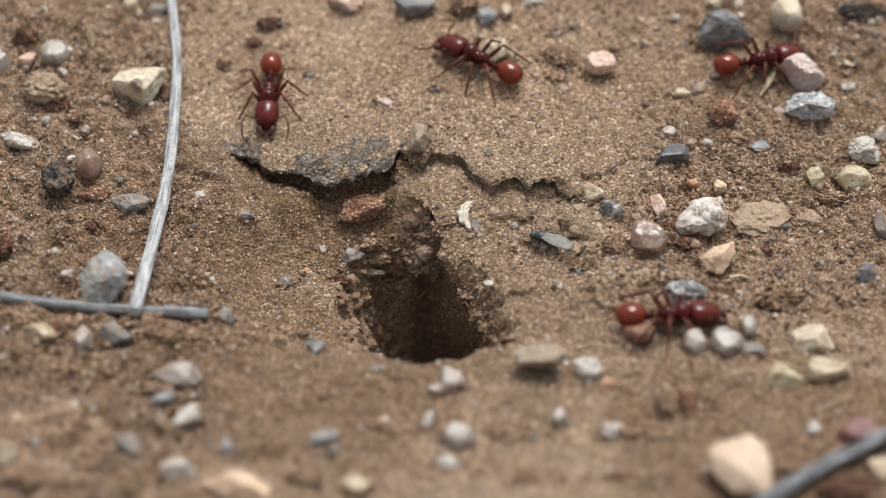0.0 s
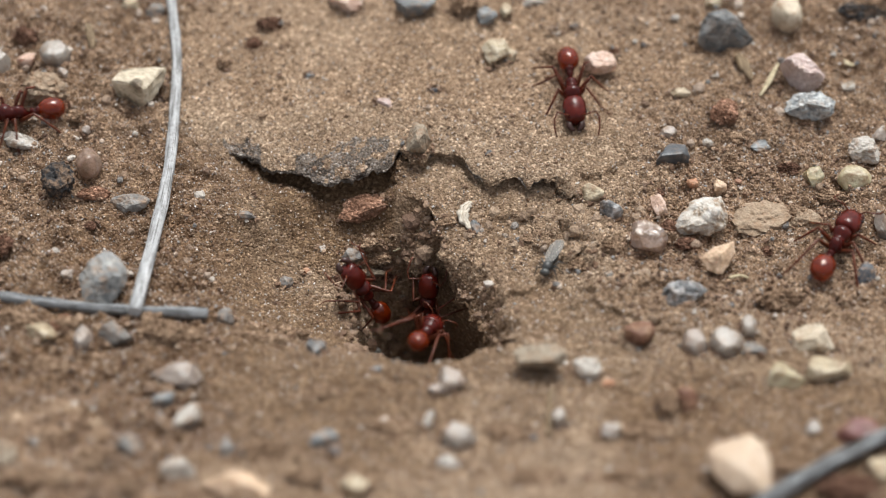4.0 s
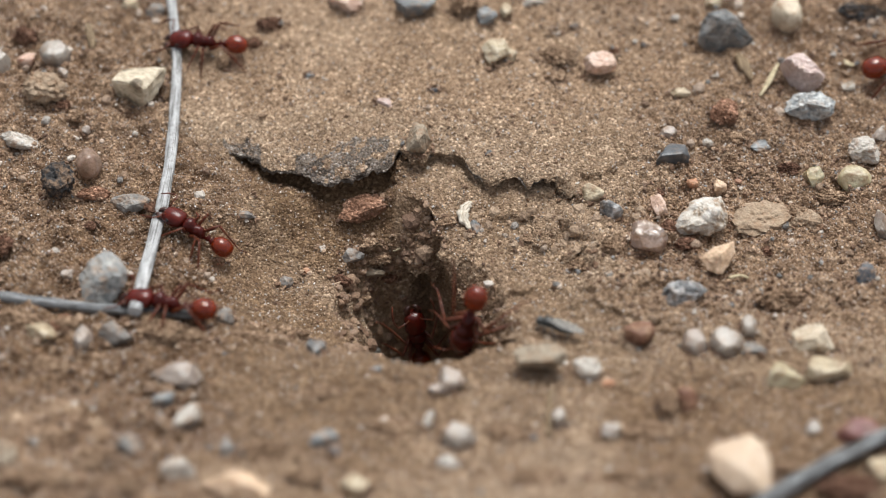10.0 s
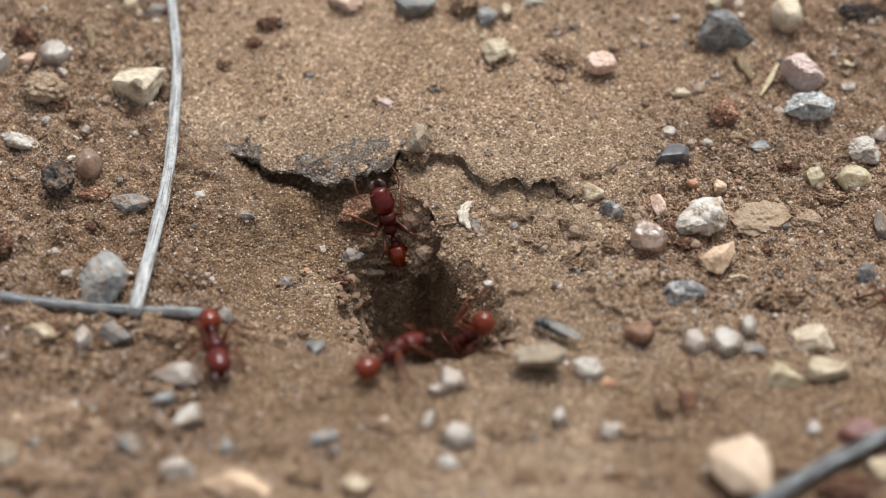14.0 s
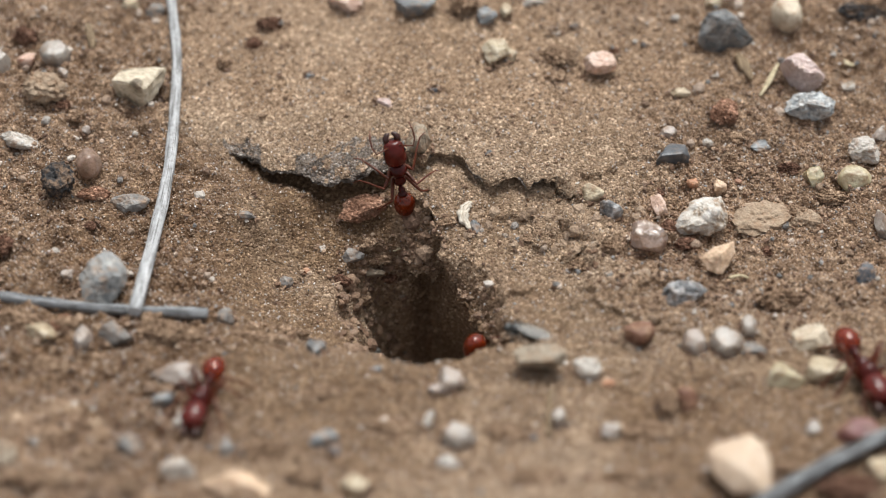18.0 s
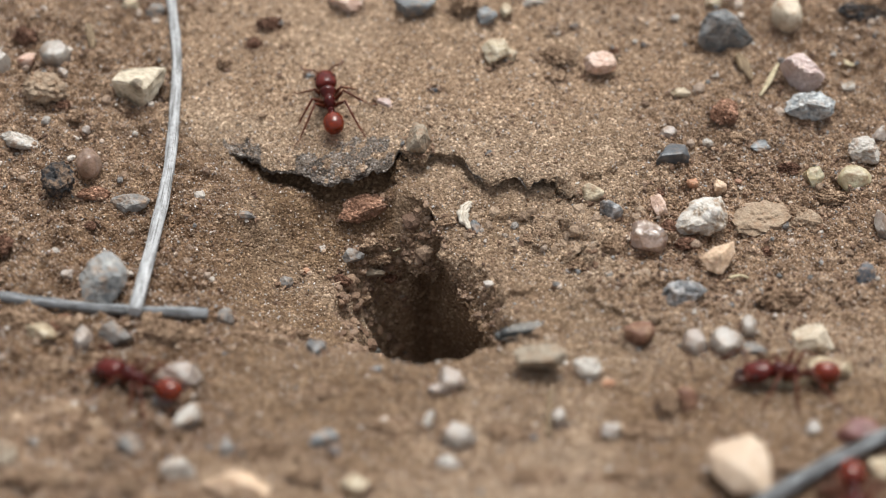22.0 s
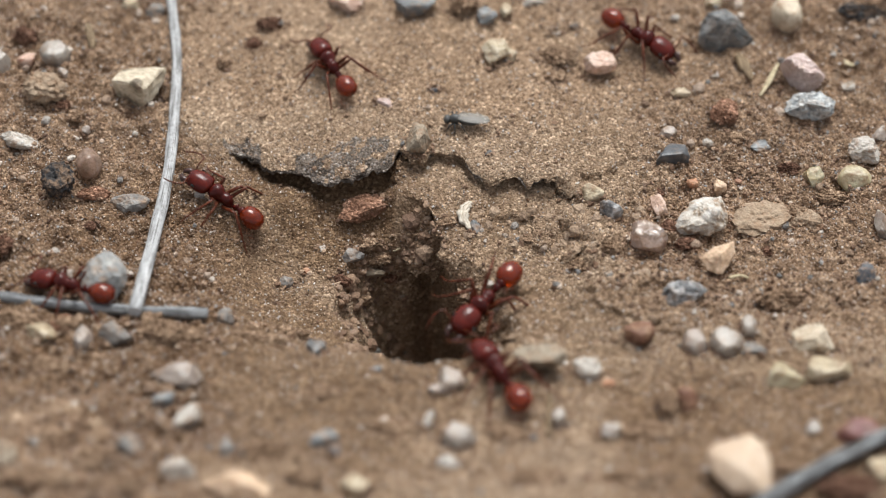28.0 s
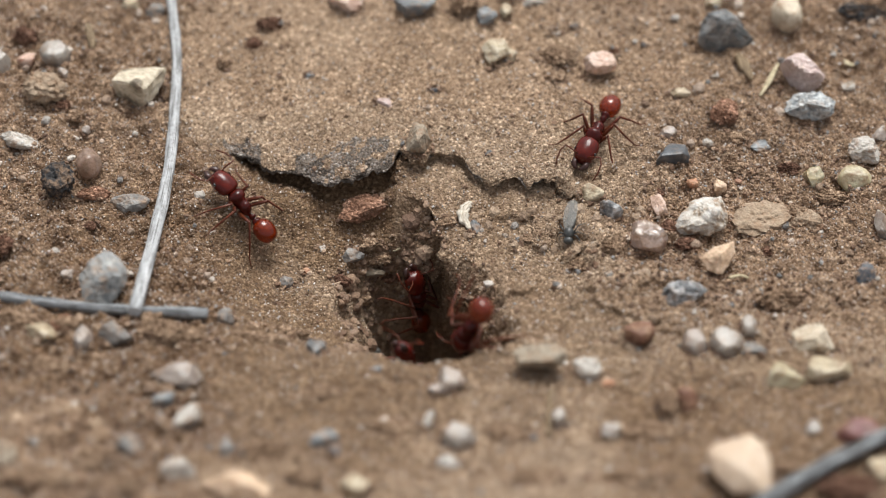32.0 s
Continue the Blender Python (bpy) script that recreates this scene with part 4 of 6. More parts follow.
stone("redclod", 25.97, 0.37, -0.64, 2.34, 1.15, 1.03, 0, 3, 171)
stone("grey", -26.00, 4.81, 0.43, 3.42, 1.84, 1.66, 0, 8, 172)
stone("palegrey", -27.00, -5.01, 1.46, 3.94, 4.02, 3.62, 0, 8, 173, "stone", label="grey rounded stone lying beside the twig")
stone("grey", -16.47, 4.81, -0.81, 1.71, 0.68, 0.61, 0, 8, 174)
stone("pinkclod", -29.19, 5.96, 0.44, 3.15, 1.46, 1.32, 0, 7, 175, label="dull reddish clod of soil beside stones")
stone("redclod", -29.02, 2.38, 0.19, 1.13, 0.87, 0.78, 0, 3, 176)
stone("redclod", -35.91, -0.70, 0.77, 2.34, 2.10, 1.90, 0, 3, 177)
stone("grey", -13.13, 0.54, -4.47, 1.42, 0.96, 0.87, 0, 8, 178)
stone("orange", -11.45, 1.78, -4.52, 0.76, 0.77, 0.70, 0, 5, 179)
stone("white", -31.39, -0.66, 0.40, 0.84, 0.76, 0.69, 0, 9, 180)
stone("pinkwhite", -30.17, -3.16, 0.27, 1.20, 0.85, 0.76, 0, 6, 181)
stone("pinkwhite", -27.98, -10.80, 0.82, 1.61, 2.27, 2.05, 0, 8, 182)
stone("grey", -25.43, -9.99, 0.58, 2.86, 2.10, 1.89, 0, 8, 183)
stone("cream", -31.29, -10.21, 0.94, 2.69, 2.10, 1.90, 0, 9, 184)
stone("clod", -29.26, -9.23, 0.67, 2.70, 1.74, 1.57, 0, 3, 185)
stone("clod", -22.04, -9.74, 0.31, 3.75, 2.28, 2.05, 0, 3, 186)
stone("pinkwhite", -20.36, -14.64, 0.80, 3.92, 2.05, 1.84, 0, 7, 187)
stone("bluegrey", -21.08, -16.99, 0.88, 1.73, 1.23, 1.11, 0, 9, 188)
stone("white", -19.01, -19.64, 1.37, 1.45, 2.69, 2.43, -35, 4, 189)
stone("white", -19.18, -24.90, 2.23, 2.57, 1.95, 1.76, 0, 5, 190)
stone("peach", -14.77, -26.97, 2.95, 5.14, 2.08, 1.88, 0, 6, 191)
stone("bluegrey", -8.81, -21.29, 1.39, 2.27, 1.54, 1.39, 0, 9, 192)
stone("darkblue", -7.97, -22.50, 1.42, 1.09, 1.02, 0.92, 0, 9, 193)
stone("clod", -12.57, -23.07, 1.74, 4.57, 2.54, 2.29, 0, 3, 194)
stone("tan", -31.96, -23.68, 1.90, 2.02, 2.24, 2.02, 0, 8, 195)
stone("clod", -28.96, -26.21, 2.63, 5.40, 2.71, 2.45, 0, 3, 196)
stone("clod", -25.67, -23.73, 2.15, 3.77, 1.88, 1.70, 0, 3, 197)
stone("clod", -32.57, -16.82, 1.20, 3.48, 1.78, 1.60, 0, 3, 198)
stone("redclod", 28.82, -27.44, 3.02, 4.53, 2.52, 2.27, 0, 3, 199)
stone("bluegrey", -15.85, -22.50, 1.43, 1.25, 2.13, 1.92, 0, 9, 200)
stone("grey", -22.94, -22.06, 1.54, 1.85, 2.40, 2.17, 0, 8, 201)
stone("quartz", -28.49, -25.36, 2.48, 1.84, 1.70, 1.54, 0, 5, 202)
stone("grey", -17.23, -7.05, -0.62, 1.35, 1.84, 1.66, 0, 8, 203)
stone("clod", -14.81, -9.66, -0.56, 5.33, 1.54, 1.39, 0, 3, 204)
stone("clod", -28.39, -19.63, 1.10, 8.94, 4.77, 1.87, 0, 4, 205, label="large flat clod of tan soil")
stone("clod", -30.25, -13.73, 0.94, 3.96, 1.80, 1.62, 0, 3, 206)
stone("pinkwhite", 0.69, -15.36, 1.09, 2.15, 2.37, 2.14, 0, 6, 207)
stone("pinkwhite", -0.56, -16.08, 1.01, 1.29, 1.49, 1.34, 0, 6, 208)
stone("white", -1.01, -19.45, 1.28, 0.93, 1.55, 1.40, 0, 9, 209)
stone("quartz", 1.17, -21.30, 1.60, 2.60, 2.39, 2.16, 0, 5, 210)
stone("white", 0.33, -23.80, 1.72, 1.74, 1.27, 1.14, 0, 9, 211)
stone("cream", -6.35, -26.09, 1.97, 2.05, 1.92, 1.74, 0, 9, 212)
stone("tan", 7.38, -13.65, 1.62, 4.09, 2.30, 2.73, 0, 0, 9, "stone", faces=[(-0.2, 0.05, 0.96, 0.46), (0, -0.75, -0.6, 0.36), (-0.9, -0.2, -0.2, 0.75), (0.9, -0.1, -0.3, 0.75)], label="grey brown flat topped stone at the burrow")
stone("white", 11.09, -13.77, 0.59, 2.35, 2.04, 1.84, 0, 5, 214)
stone("quartz", 8.69, -19.12, 1.16, 1.27, 1.73, 1.56, 0, 5, 215)
stone("bluegrey", -9.89, -10.82, -0.45, 1.58, 1.79, 1.62, 0, 9, 216)
stone("bluegrey", -5.15, -13.90, 0.80, 1.04, 0.53, 0.48, 0, 9, 217)
stone("rust", 15.32, -10.07, 0.67, 2.49, 2.26, 2.04, 0, 3, 218)
stone("pinkwhite", 19.58, -10.90, 0.53, 2.04, 2.35, 2.12, 0, 4, 219, edge=0.74)
stone("quartz", 21.99, -10.97, 0.48, 2.57, 2.53, 2.29, 0, 4, 220, edge=0.74)
stone("quartz", 24.02, -8.76, 0.03, 1.26, 1.93, 1.74, 0, 4, 221, edge=0.74)
stone("beige", 28.86, -10.06, 0.14, 3.41, 2.47, 2.23, 0, 7, 222)
stone("cream", 29.57, -13.53, 0.38, 3.54, 2.53, 2.28, 0, 9, 223, label="pale yellow angular stone lying on soil")
stone("yellow", 26.19, -14.44, 0.57, 2.90, 2.06, 1.86, 0, 8, 224, label="tan translucent pebble half sunk in soil")
stone("grey", 24.02, -11.04, -0.10, 2.31, 1.72, 1.55, 0, 8, 225)
stone("rust", 18.42, -17.29, 1.22, 1.64, 2.02, 1.82, 0, 3, 226)
stone("clod", 16.90, -17.77, 1.14, 1.89, 2.45, 2.21, 0, 3, 227)
chip("egg", 21.41, -25.82, [(-2.67, 1.17, 2.2), (-1.94, 1.84, 2.4), (0.92, 2.74, 2.4), (1.68, 1.84, 2.4), (2.19, 0.39, 2.2), (1.77, -3.02, 1.8), (-1.02, -2.34, 1.7), (-2.19, -0.92, 1.9), (0.04, -0.59, 3.2), (-1.12, -0.42, 3.0), (0.51, -2.13, 2.9), (-1.6, 1.4, 0), (1.8, 1.4, 0), (1.6, -1.2, 0), (-0.4, -1.0, 0)], label="large smooth pale peach stone on the soil", rough=0.03, worn=3, seed=23)
stone("redstone", 30.76, -20.86, 1.53, 3.59, 2.27, 2.05, 0, 3, 229)
stone("quartz", 12.62, -20.46, 1.25, 1.77, 1.38, 1.24, 0, 5, 230)
stone("quartz", 27.47, -20.44, 1.55, 1.11, 1.13, 1.02, 0, 5, 231)
stone("cream", 31.46, -25.29, 2.59, 1.51, 2.39, 2.16, 0, 9, 232)
stone("orange", 12.55, -15.02, 0.44, 1.13, 0.88, 0.80, 0, 5, 233)
stone("redclod", 29.71, -26.95, 2.92, 1.66, 1.69, 1.52, 0, 3, 234)
stone("bluegrey", 2.53, 3.16, -0.58, 1.12, 1.24, 1.12, 0, 9, 235)
stone("tan", -2.11, 11.35, 1.73, 2.12, 2.84, 2.57, 0, 5, 262, label="pale grey pebble stuck in the crust edge")
stone("tan", -6.20, 3.66, -6.40, 2.66, 1.16, 1.05, 0, 8, 237)
stone("pinkclod", -6.8, 7.0, -2.1, 4.4, 2.6, 1.8, 10, 3, 238, label="pinkish clod half buried under the crust")
stone("white", -10.21, 3.99, -4.03, 0.67, 0.68, 0.62, 0, 9, 240)
stone("mauve", -4.99, 16.13, 1.51, 1.76, 1.30, 1.17, 0, 7, 241)
stone("darkblue", -0.69, 17.46, 2.03, 0.89, 0.60, 0.54, 0, 9, 242)
stone("bluegrey", -11.74, 19.74, 1.77, 0.60, 0.51, 0.46, 0, 9, 243)
stone("bluegrey", 3.87, 10.20, 1.22, 0.77, 0.59, 0.53, 0, 9, 244)
stone("grey", 9.21, -2.79, -1.35, 0.73, 0.56, 0.51, 0, 8, 245)
stone("darkblue", 14.07, -4.44, 0.03, 1.36, 0.46, 0.42, 0, 9, 246)
stone("quartz", 3.71, -2.77, -1.37, 0.92, 0.65, 0.59, 0, 5, 247)
stone("clod", -33.51, -8.20, 0.40, 3.17, 1.85, 1.67, 0, 3, 248)
stone("clod", -23.55, -8.24, -0.00, 3.15, 1.65, 1.49, 0, 3, 249)
stone("clod", -19.89, -9.58, -0.25, 3.57, 1.55, 1.39, 0, 3, 250)
stone("clod", -12.91, -6.55, -3.16, 4.53, 1.39, 1.25, 0, 3, 251)
stone("clod", -26.76, -12.67, 0.40, 3.97, 1.35, 1.22, 0, 3, 252)
stone("clod", -9.61, -16.20, 0.49, 3.44, 1.49, 1.34, 0, 3, 253)
stone("clod", -3.96, -19.89, 0.89, 4.63, 1.72, 1.55, 0, 3, 254)
stone("clod", 4.87, -20.56, 0.91, 3.78, 1.71, 1.55, 0, 3, 255)
stone("clod", 15.38, -20.39, 0.84, 5.06, 1.89, 1.71, 0, 3, 256)
stone("clod", 25.94, -25.33, 2.31, 4.15, 1.69, 1.53, 0, 3, 257)
stone("clod", 12.93, -25.36, 1.70, 4.93, 1.85, 1.66, 0, 3, 258)
stone("clod", -23.70, -26.38, 2.33, 4.54, 1.85, 1.67, 0, 3, 259)
stone("clod", -9.95, -25.61, 2.14, 2.87, 1.84, 1.66, 0, 3, 260)
stone("clod", 6.79, -25.41, 1.77, 3.69, 1.67, 1.51, 0, 3, 261)
stone("clod", 14.10, 0.03, 0.04, 2.77, 1.70, 1.53, 0, 3, 262)
stone("clod", 11.33, -1.06, -0.83, 2.31, 1.22, 1.10, 0, 3, 263)
stone("clod", 25.11, 9.08, 0.44, 2.89, 1.28, 1.15, 0, 3, 264)
stone("redclod", 17.77, 6.29, 0.13, 1.90, 1.16, 1.05, 0, 3, 265)
stone("redclod", 29.20, 9.20, 0.33, 2.42, 1.19, 1.07, 0, 3, 266)
stone("clod", 32.45, 6.22, -0.13, 2.88, 1.47, 1.33, 0, 3, 267)
stone("clod", 7.07, 2.45, -1.39, 1.87, 0.67, 0.60, 0, 3, 268)
stone("clod", -6.94, 2.26, -8.23, 2.06, 1.53, 1.38, 0, 3, 269)
stone("grey", -7.62, 3.46, -4.38, 2.10, 1.36, 1.23, 0, 8, 270)
stone("clod", -5.58, 4.23, -5.34, 2.57, 1.46, 1.32, 0, 3, 271)
stone("redclod", -4.56, 4.09, -7.65, 1.91, 1.17, 1.06, 0, 3, 272)
stone("redclod", -8.43, 1.34, -5.11, 1.89, 1.25, 1.13, 0, 3, 273)
stone("clod", -2.58, 5.17, -3.24, 1.72, 1.27, 1.14, 0, 3, 274)
stone("clod", 0.28, 3.75, -0.70, 2.06, 1.24, 1.12, 0, 3, 275)
stone("clod", -6.41, 4.56, -4.00, 2.87, 1.27, 1.14, 0, 3, 276)
stone("clod", -1.86, 4.30, -3.87, 1.43, 1.07, 0.97, 0, 3, 277)
stone("clod", -22.29, -9.52, -0.03, 4.60, 2.40, 1.90, 0, 3, 301, label="tan clod of sandy soil beside a grey twig")
stone("clod", -32.76, -8.95, 0.45, 2.90, 2.20, 1.80, 0, 3, 302, label="tan clod of sandy soil beside a grey twig")
stone("pinkclod", -29.77, -9.01, 0.49, 2.60, 1.90, 1.50, 0, 3, 303, label="dull reddish brown clod of soil by a twig")


def bank_soil():
    """Crumbs of soil heaped against the feet of the stones."""
    rnd, spots = random.Random(12), []
    for x, y, w, d in BASES:
        for _ in range(int(10 + 5 * (w + d))):
            a, r = rnd.uniform(0, math.tau), rnd.uniform(0.86, 1.22) + 0.15 * rnd.random() / w
            spots.append((x + math.cos(a) * r * w / 2, y + math.sin(a) * r * d / 2))
    scatter("soil_crumbs", "brown soil crumbs heaped against the stones", len(spots), 0.22, 0.62, 9, lambda x, y: 1 + 0 * x, CRUMBS, 0.2, spots)


bank_soil()


# ---- stalks, twigs and husks ----
def tube_mesh(bm, points, radii, sides=10, flat=1.0, wobble=0.0, seed=0, close=True):
    """A tapered tube along points, in metres."""
    rings, uv = [], bm.loops.layers.uv.verify()
    pts = [Vector(p) for p in points]
    length = 0
    for i, p in enumerate(pts):
        a, b = pts[max(i - 1, 0)], pts[min(i + 1, len(pts) - 1)]
        t = (b - a).normalized()
        side = t.cross(Vector((0, 0, 1)))
        side = side.normalized() if side.length > 1e-4 else Vector((0, 1, 0))
        up = side.cross(t).normalized()
        ring = []
        for k in range(sides):
            w = math.tau * k / sides
            r = radii[i] * (1 + wobble * noise.noise(Vector((math.cos(w) * 1.5 + seed, math.sin(w) * 1.5, i * 0.35))))
            ring.append(bm.verts.new(p + side * math.cos(w) * r + up * math.sin(w) * r * flat))
        rings.append(ring)
    for i in range(len(rings) - 1):
        step = (pts[i + 1] - pts[i]).length * 1000
        for k in range(sides):
            f = bm.faces.new((rings[i][k], rings[i][(k + 1) % sides], rings[i + 1][(k + 1) % sides], rings[i + 1][k]))
            f.smooth = True
            for lp, (c, s) in zip(f.loops, ((k, 0), (k + 1, 0), (k + 1, step), (k, step))):
                lp[uv].uv = (c / sides, length + s)
        length += step
    if close:
        bm.faces.new(rings[0])
        bm.faces.new(list(reversed(rings[-1])))
    bmesh.ops.recalc_face_normals(bm, faces=bm.faces)


def smooth_path(points, steps=8):
    """Points in millimetres joined by a smooth curve, in metres."""
    p = [Vector(q) * MM for q in points]
    p = [p[0] * 2 - p[1]] + p + [p[-1] * 2 - p[-2]]
    out = []
    for a, b, c, d in zip(p, p[1:], p[2:], p[3:]):
        for k in range(steps):
            t = k / steps
            out.append(0.5 * (2 * b + (c - a) * t + (2 * a - 5 * b + 4 * c - d) * t * t + (3 * b - a - 3 * c + d) * t ** 3))
    return out + [p[-2]]


def stalk(name, label, category, material, points, r0, r1, sides=14, flat=0.8, wobble=0.25, seed=1, point_ends=False):
    path = smooth_path(points)
    n = len(path) - 1
    radii = [(r0 + (r1 - r0) * i / n) * MM for i in range(n + 1)]
    if point_ends:
        radii = [r * (0.12 + 0.88 * math.sin(math.pi * (0.06 + 0.88 * i / n)) ** 0.7) for i, r in enumerate(radii)]
    bm = bmesh.new()
    tube_mesh(bm, path, radii, sides, flat, wobble, seed)
    return tagged(part(name, bm, material), label, category)


stalk("straw", "weathered pale grey straw lying across the soil", "straw", STRAW, [(-24.91, 31.01, 5.16), (-24.32, 27.40, 4.12), (-23.45, 21.87, 3.14), (-23.10, 16.53, 2.19), (-23.05, 8.49, 0.99), (-23.61, 0.96, 0.41), (-24.12, -8.44, 1.50)], 0.4, 0.56, 16, 0.75, 0.16, 2)
stalk("twig", "thin grey twig lying on the soil", "twig", TWIG, [(-42.41, -5.30, 0.79), (-37.00, -5.61, 0.59), (-32.43, -6.27, 0.50), (-27.81, -7.24, 0.68), (-23.39, -7.25, 0.31), (-18.64, -7.00, -0.28)], 0.4, 0.48, 14, 0.9, 0.3, 5)
stalk("twig", "weathered grey twig lying beside a peach stone", "twig", DARK_TWIG, [(21.57, -30.15, 4.23), (23.31, -28.54, 4.03), (28.08, -24.93, 3.23), (32.53, -21.64, 2.33), (35.96, -19.46, 1.82)], 0.62, 0.52, 14, 0.9, 0.35, 8)
stalk("husk", "curved dry yellow husk on the soil", "husk", HUSK, [(29.51, 20.90, 2.21), (28.88, 19.62, 2.13), (28.25, 18.27, 1.98), (27.51, 17.07, 1.72)], 0.26, 0.24, 10, 0.5, 0.2, 3, True)
stalk("husk", "tan dry seed husk on the soil", "husk", BROWN_HUSK, [(25.99, 21.82, 2.48), (26.43, 20.19, 2.42), (26.93, 18.86, 2.00)], 0.56, 0.46, 10, 0.6, 0.4, 4, True)
stalk("husk", "dark brown dry husk standing in the soil", "husk", BROWN_HUSK, [(-31.45, 24.31, 3.90), (-31.09, 23.08, 3.63), (-30.78, 21.64, 3.14)], 0.42, 0.36, 10, 0.6, 0.5, 6, True)
stalk("husk", "yellowish flat chip of dry husk", "husk", HUSK, [(34.62, 21.91, 2.14), (35.36, 21.16, 2.13), (36.37, 20.71, 1.99)], 0.3, 0.24, 10, 0.5, 0.4, 7, True)
stalk("husk", "curved cream seed shell stuck in the soil", "husk", SHELL, [(2.27, 5.76, -0.15), (1.79, 4.82, -0.10), (1.73, 3.87, -0.22), (2.24, 2.82, -0.51)], 0.5, 0.42, 12, 0.4, 0.8, 9, True)
stalk("straw", "short pale straw bit at the burrow", "straw", HUSK, [(-4.22, 4.61, -4.88), (-3.45, 4.66, -4.59), (-2.97, 4.18, -4.92)], 0.1, 0.08, 8, 0.8, 0.2, 10)
stalk("straw", "small tan straw splinter on the soil", "straw", HUSK, [(23.07, -2.95, -0.33), (24.03, -2.58, -0.46), (24.72, -2.70, -0.60)], 0.16, 0.12, 8, 0.8, 0.2, 12)
stalk("straw", "thin dry stalk in the soil", "straw", BROWN_HUSK, [(8.17, -16.14, 1.07), (7.97, -18.20, 1.18), (7.78, -20.84, 1.38)], 0.2, 0.16, 8, 0.8, 0.2, 13)


# ---- the ants ----
def loft(bm, sections, sides=20):
    """A closed body along x: sections of (x, centre height, half width, half height)."""
    rings = []
    for x, z, w, h in sections:
        rings.append([bm.verts.new((x * MM, w * MM * math.cos(math.tau * k / sides), (z + h * math.sin(math.tau * k / sides)) * MM)) for k in range(sides)])
    for a, b in zip(rings, rings[1:]):
        for k in range(sides):
            bm.faces.new((a[k], a[(k + 1) % sides], b[(k + 1) % sides], b[k])).smooth = True
    for ring in (rings[0], rings[-1]):
        bm.faces.new(ring).smooth = True
    bmesh.ops.recalc_face_normals(bm, faces=bm.faces)


def bead(bm, centre, radii, sub=3):
    m = Matrix.LocRotScale(Vector(centre) * MM, None, Vector(radii) * MM)
    bmesh.ops.create_icosphere(bm, subdivisions=sub, radius=1, matrix=m)
    for f in bm.faces:
        f.smooth = True


def limb(bm, pts, radii, sides=7):
    tube_mesh(bm, [Vector(p) * MM for p in pts], [r * MM for r in radii], sides)


COXAE = {"front": (0.95, 0.34, -0.42), "middle": (0.35, 0.36, -0.46), "hind": (-0.22, 0.34, -0.44)}
REACH = {"front": ((0.85, 1.15, 0.6), (1.75, 1.95, -0.65), (2.25, 2.5, -1.4), (2.5, 3.0, -1.5)),
         "middle": ((-0.15, 1.45, 0.85), (-0.35, 2.45, -0.6), (-0.5, 3.05, -1.38), (-0.7, 3.6, -1.5)),
         "hind": ((-1.15, 1.35, 0.95), (-2.4, 2.15, -0.5), (-3.1, 2.65, -1.38), (-3.7, 3.1, -1.5))}


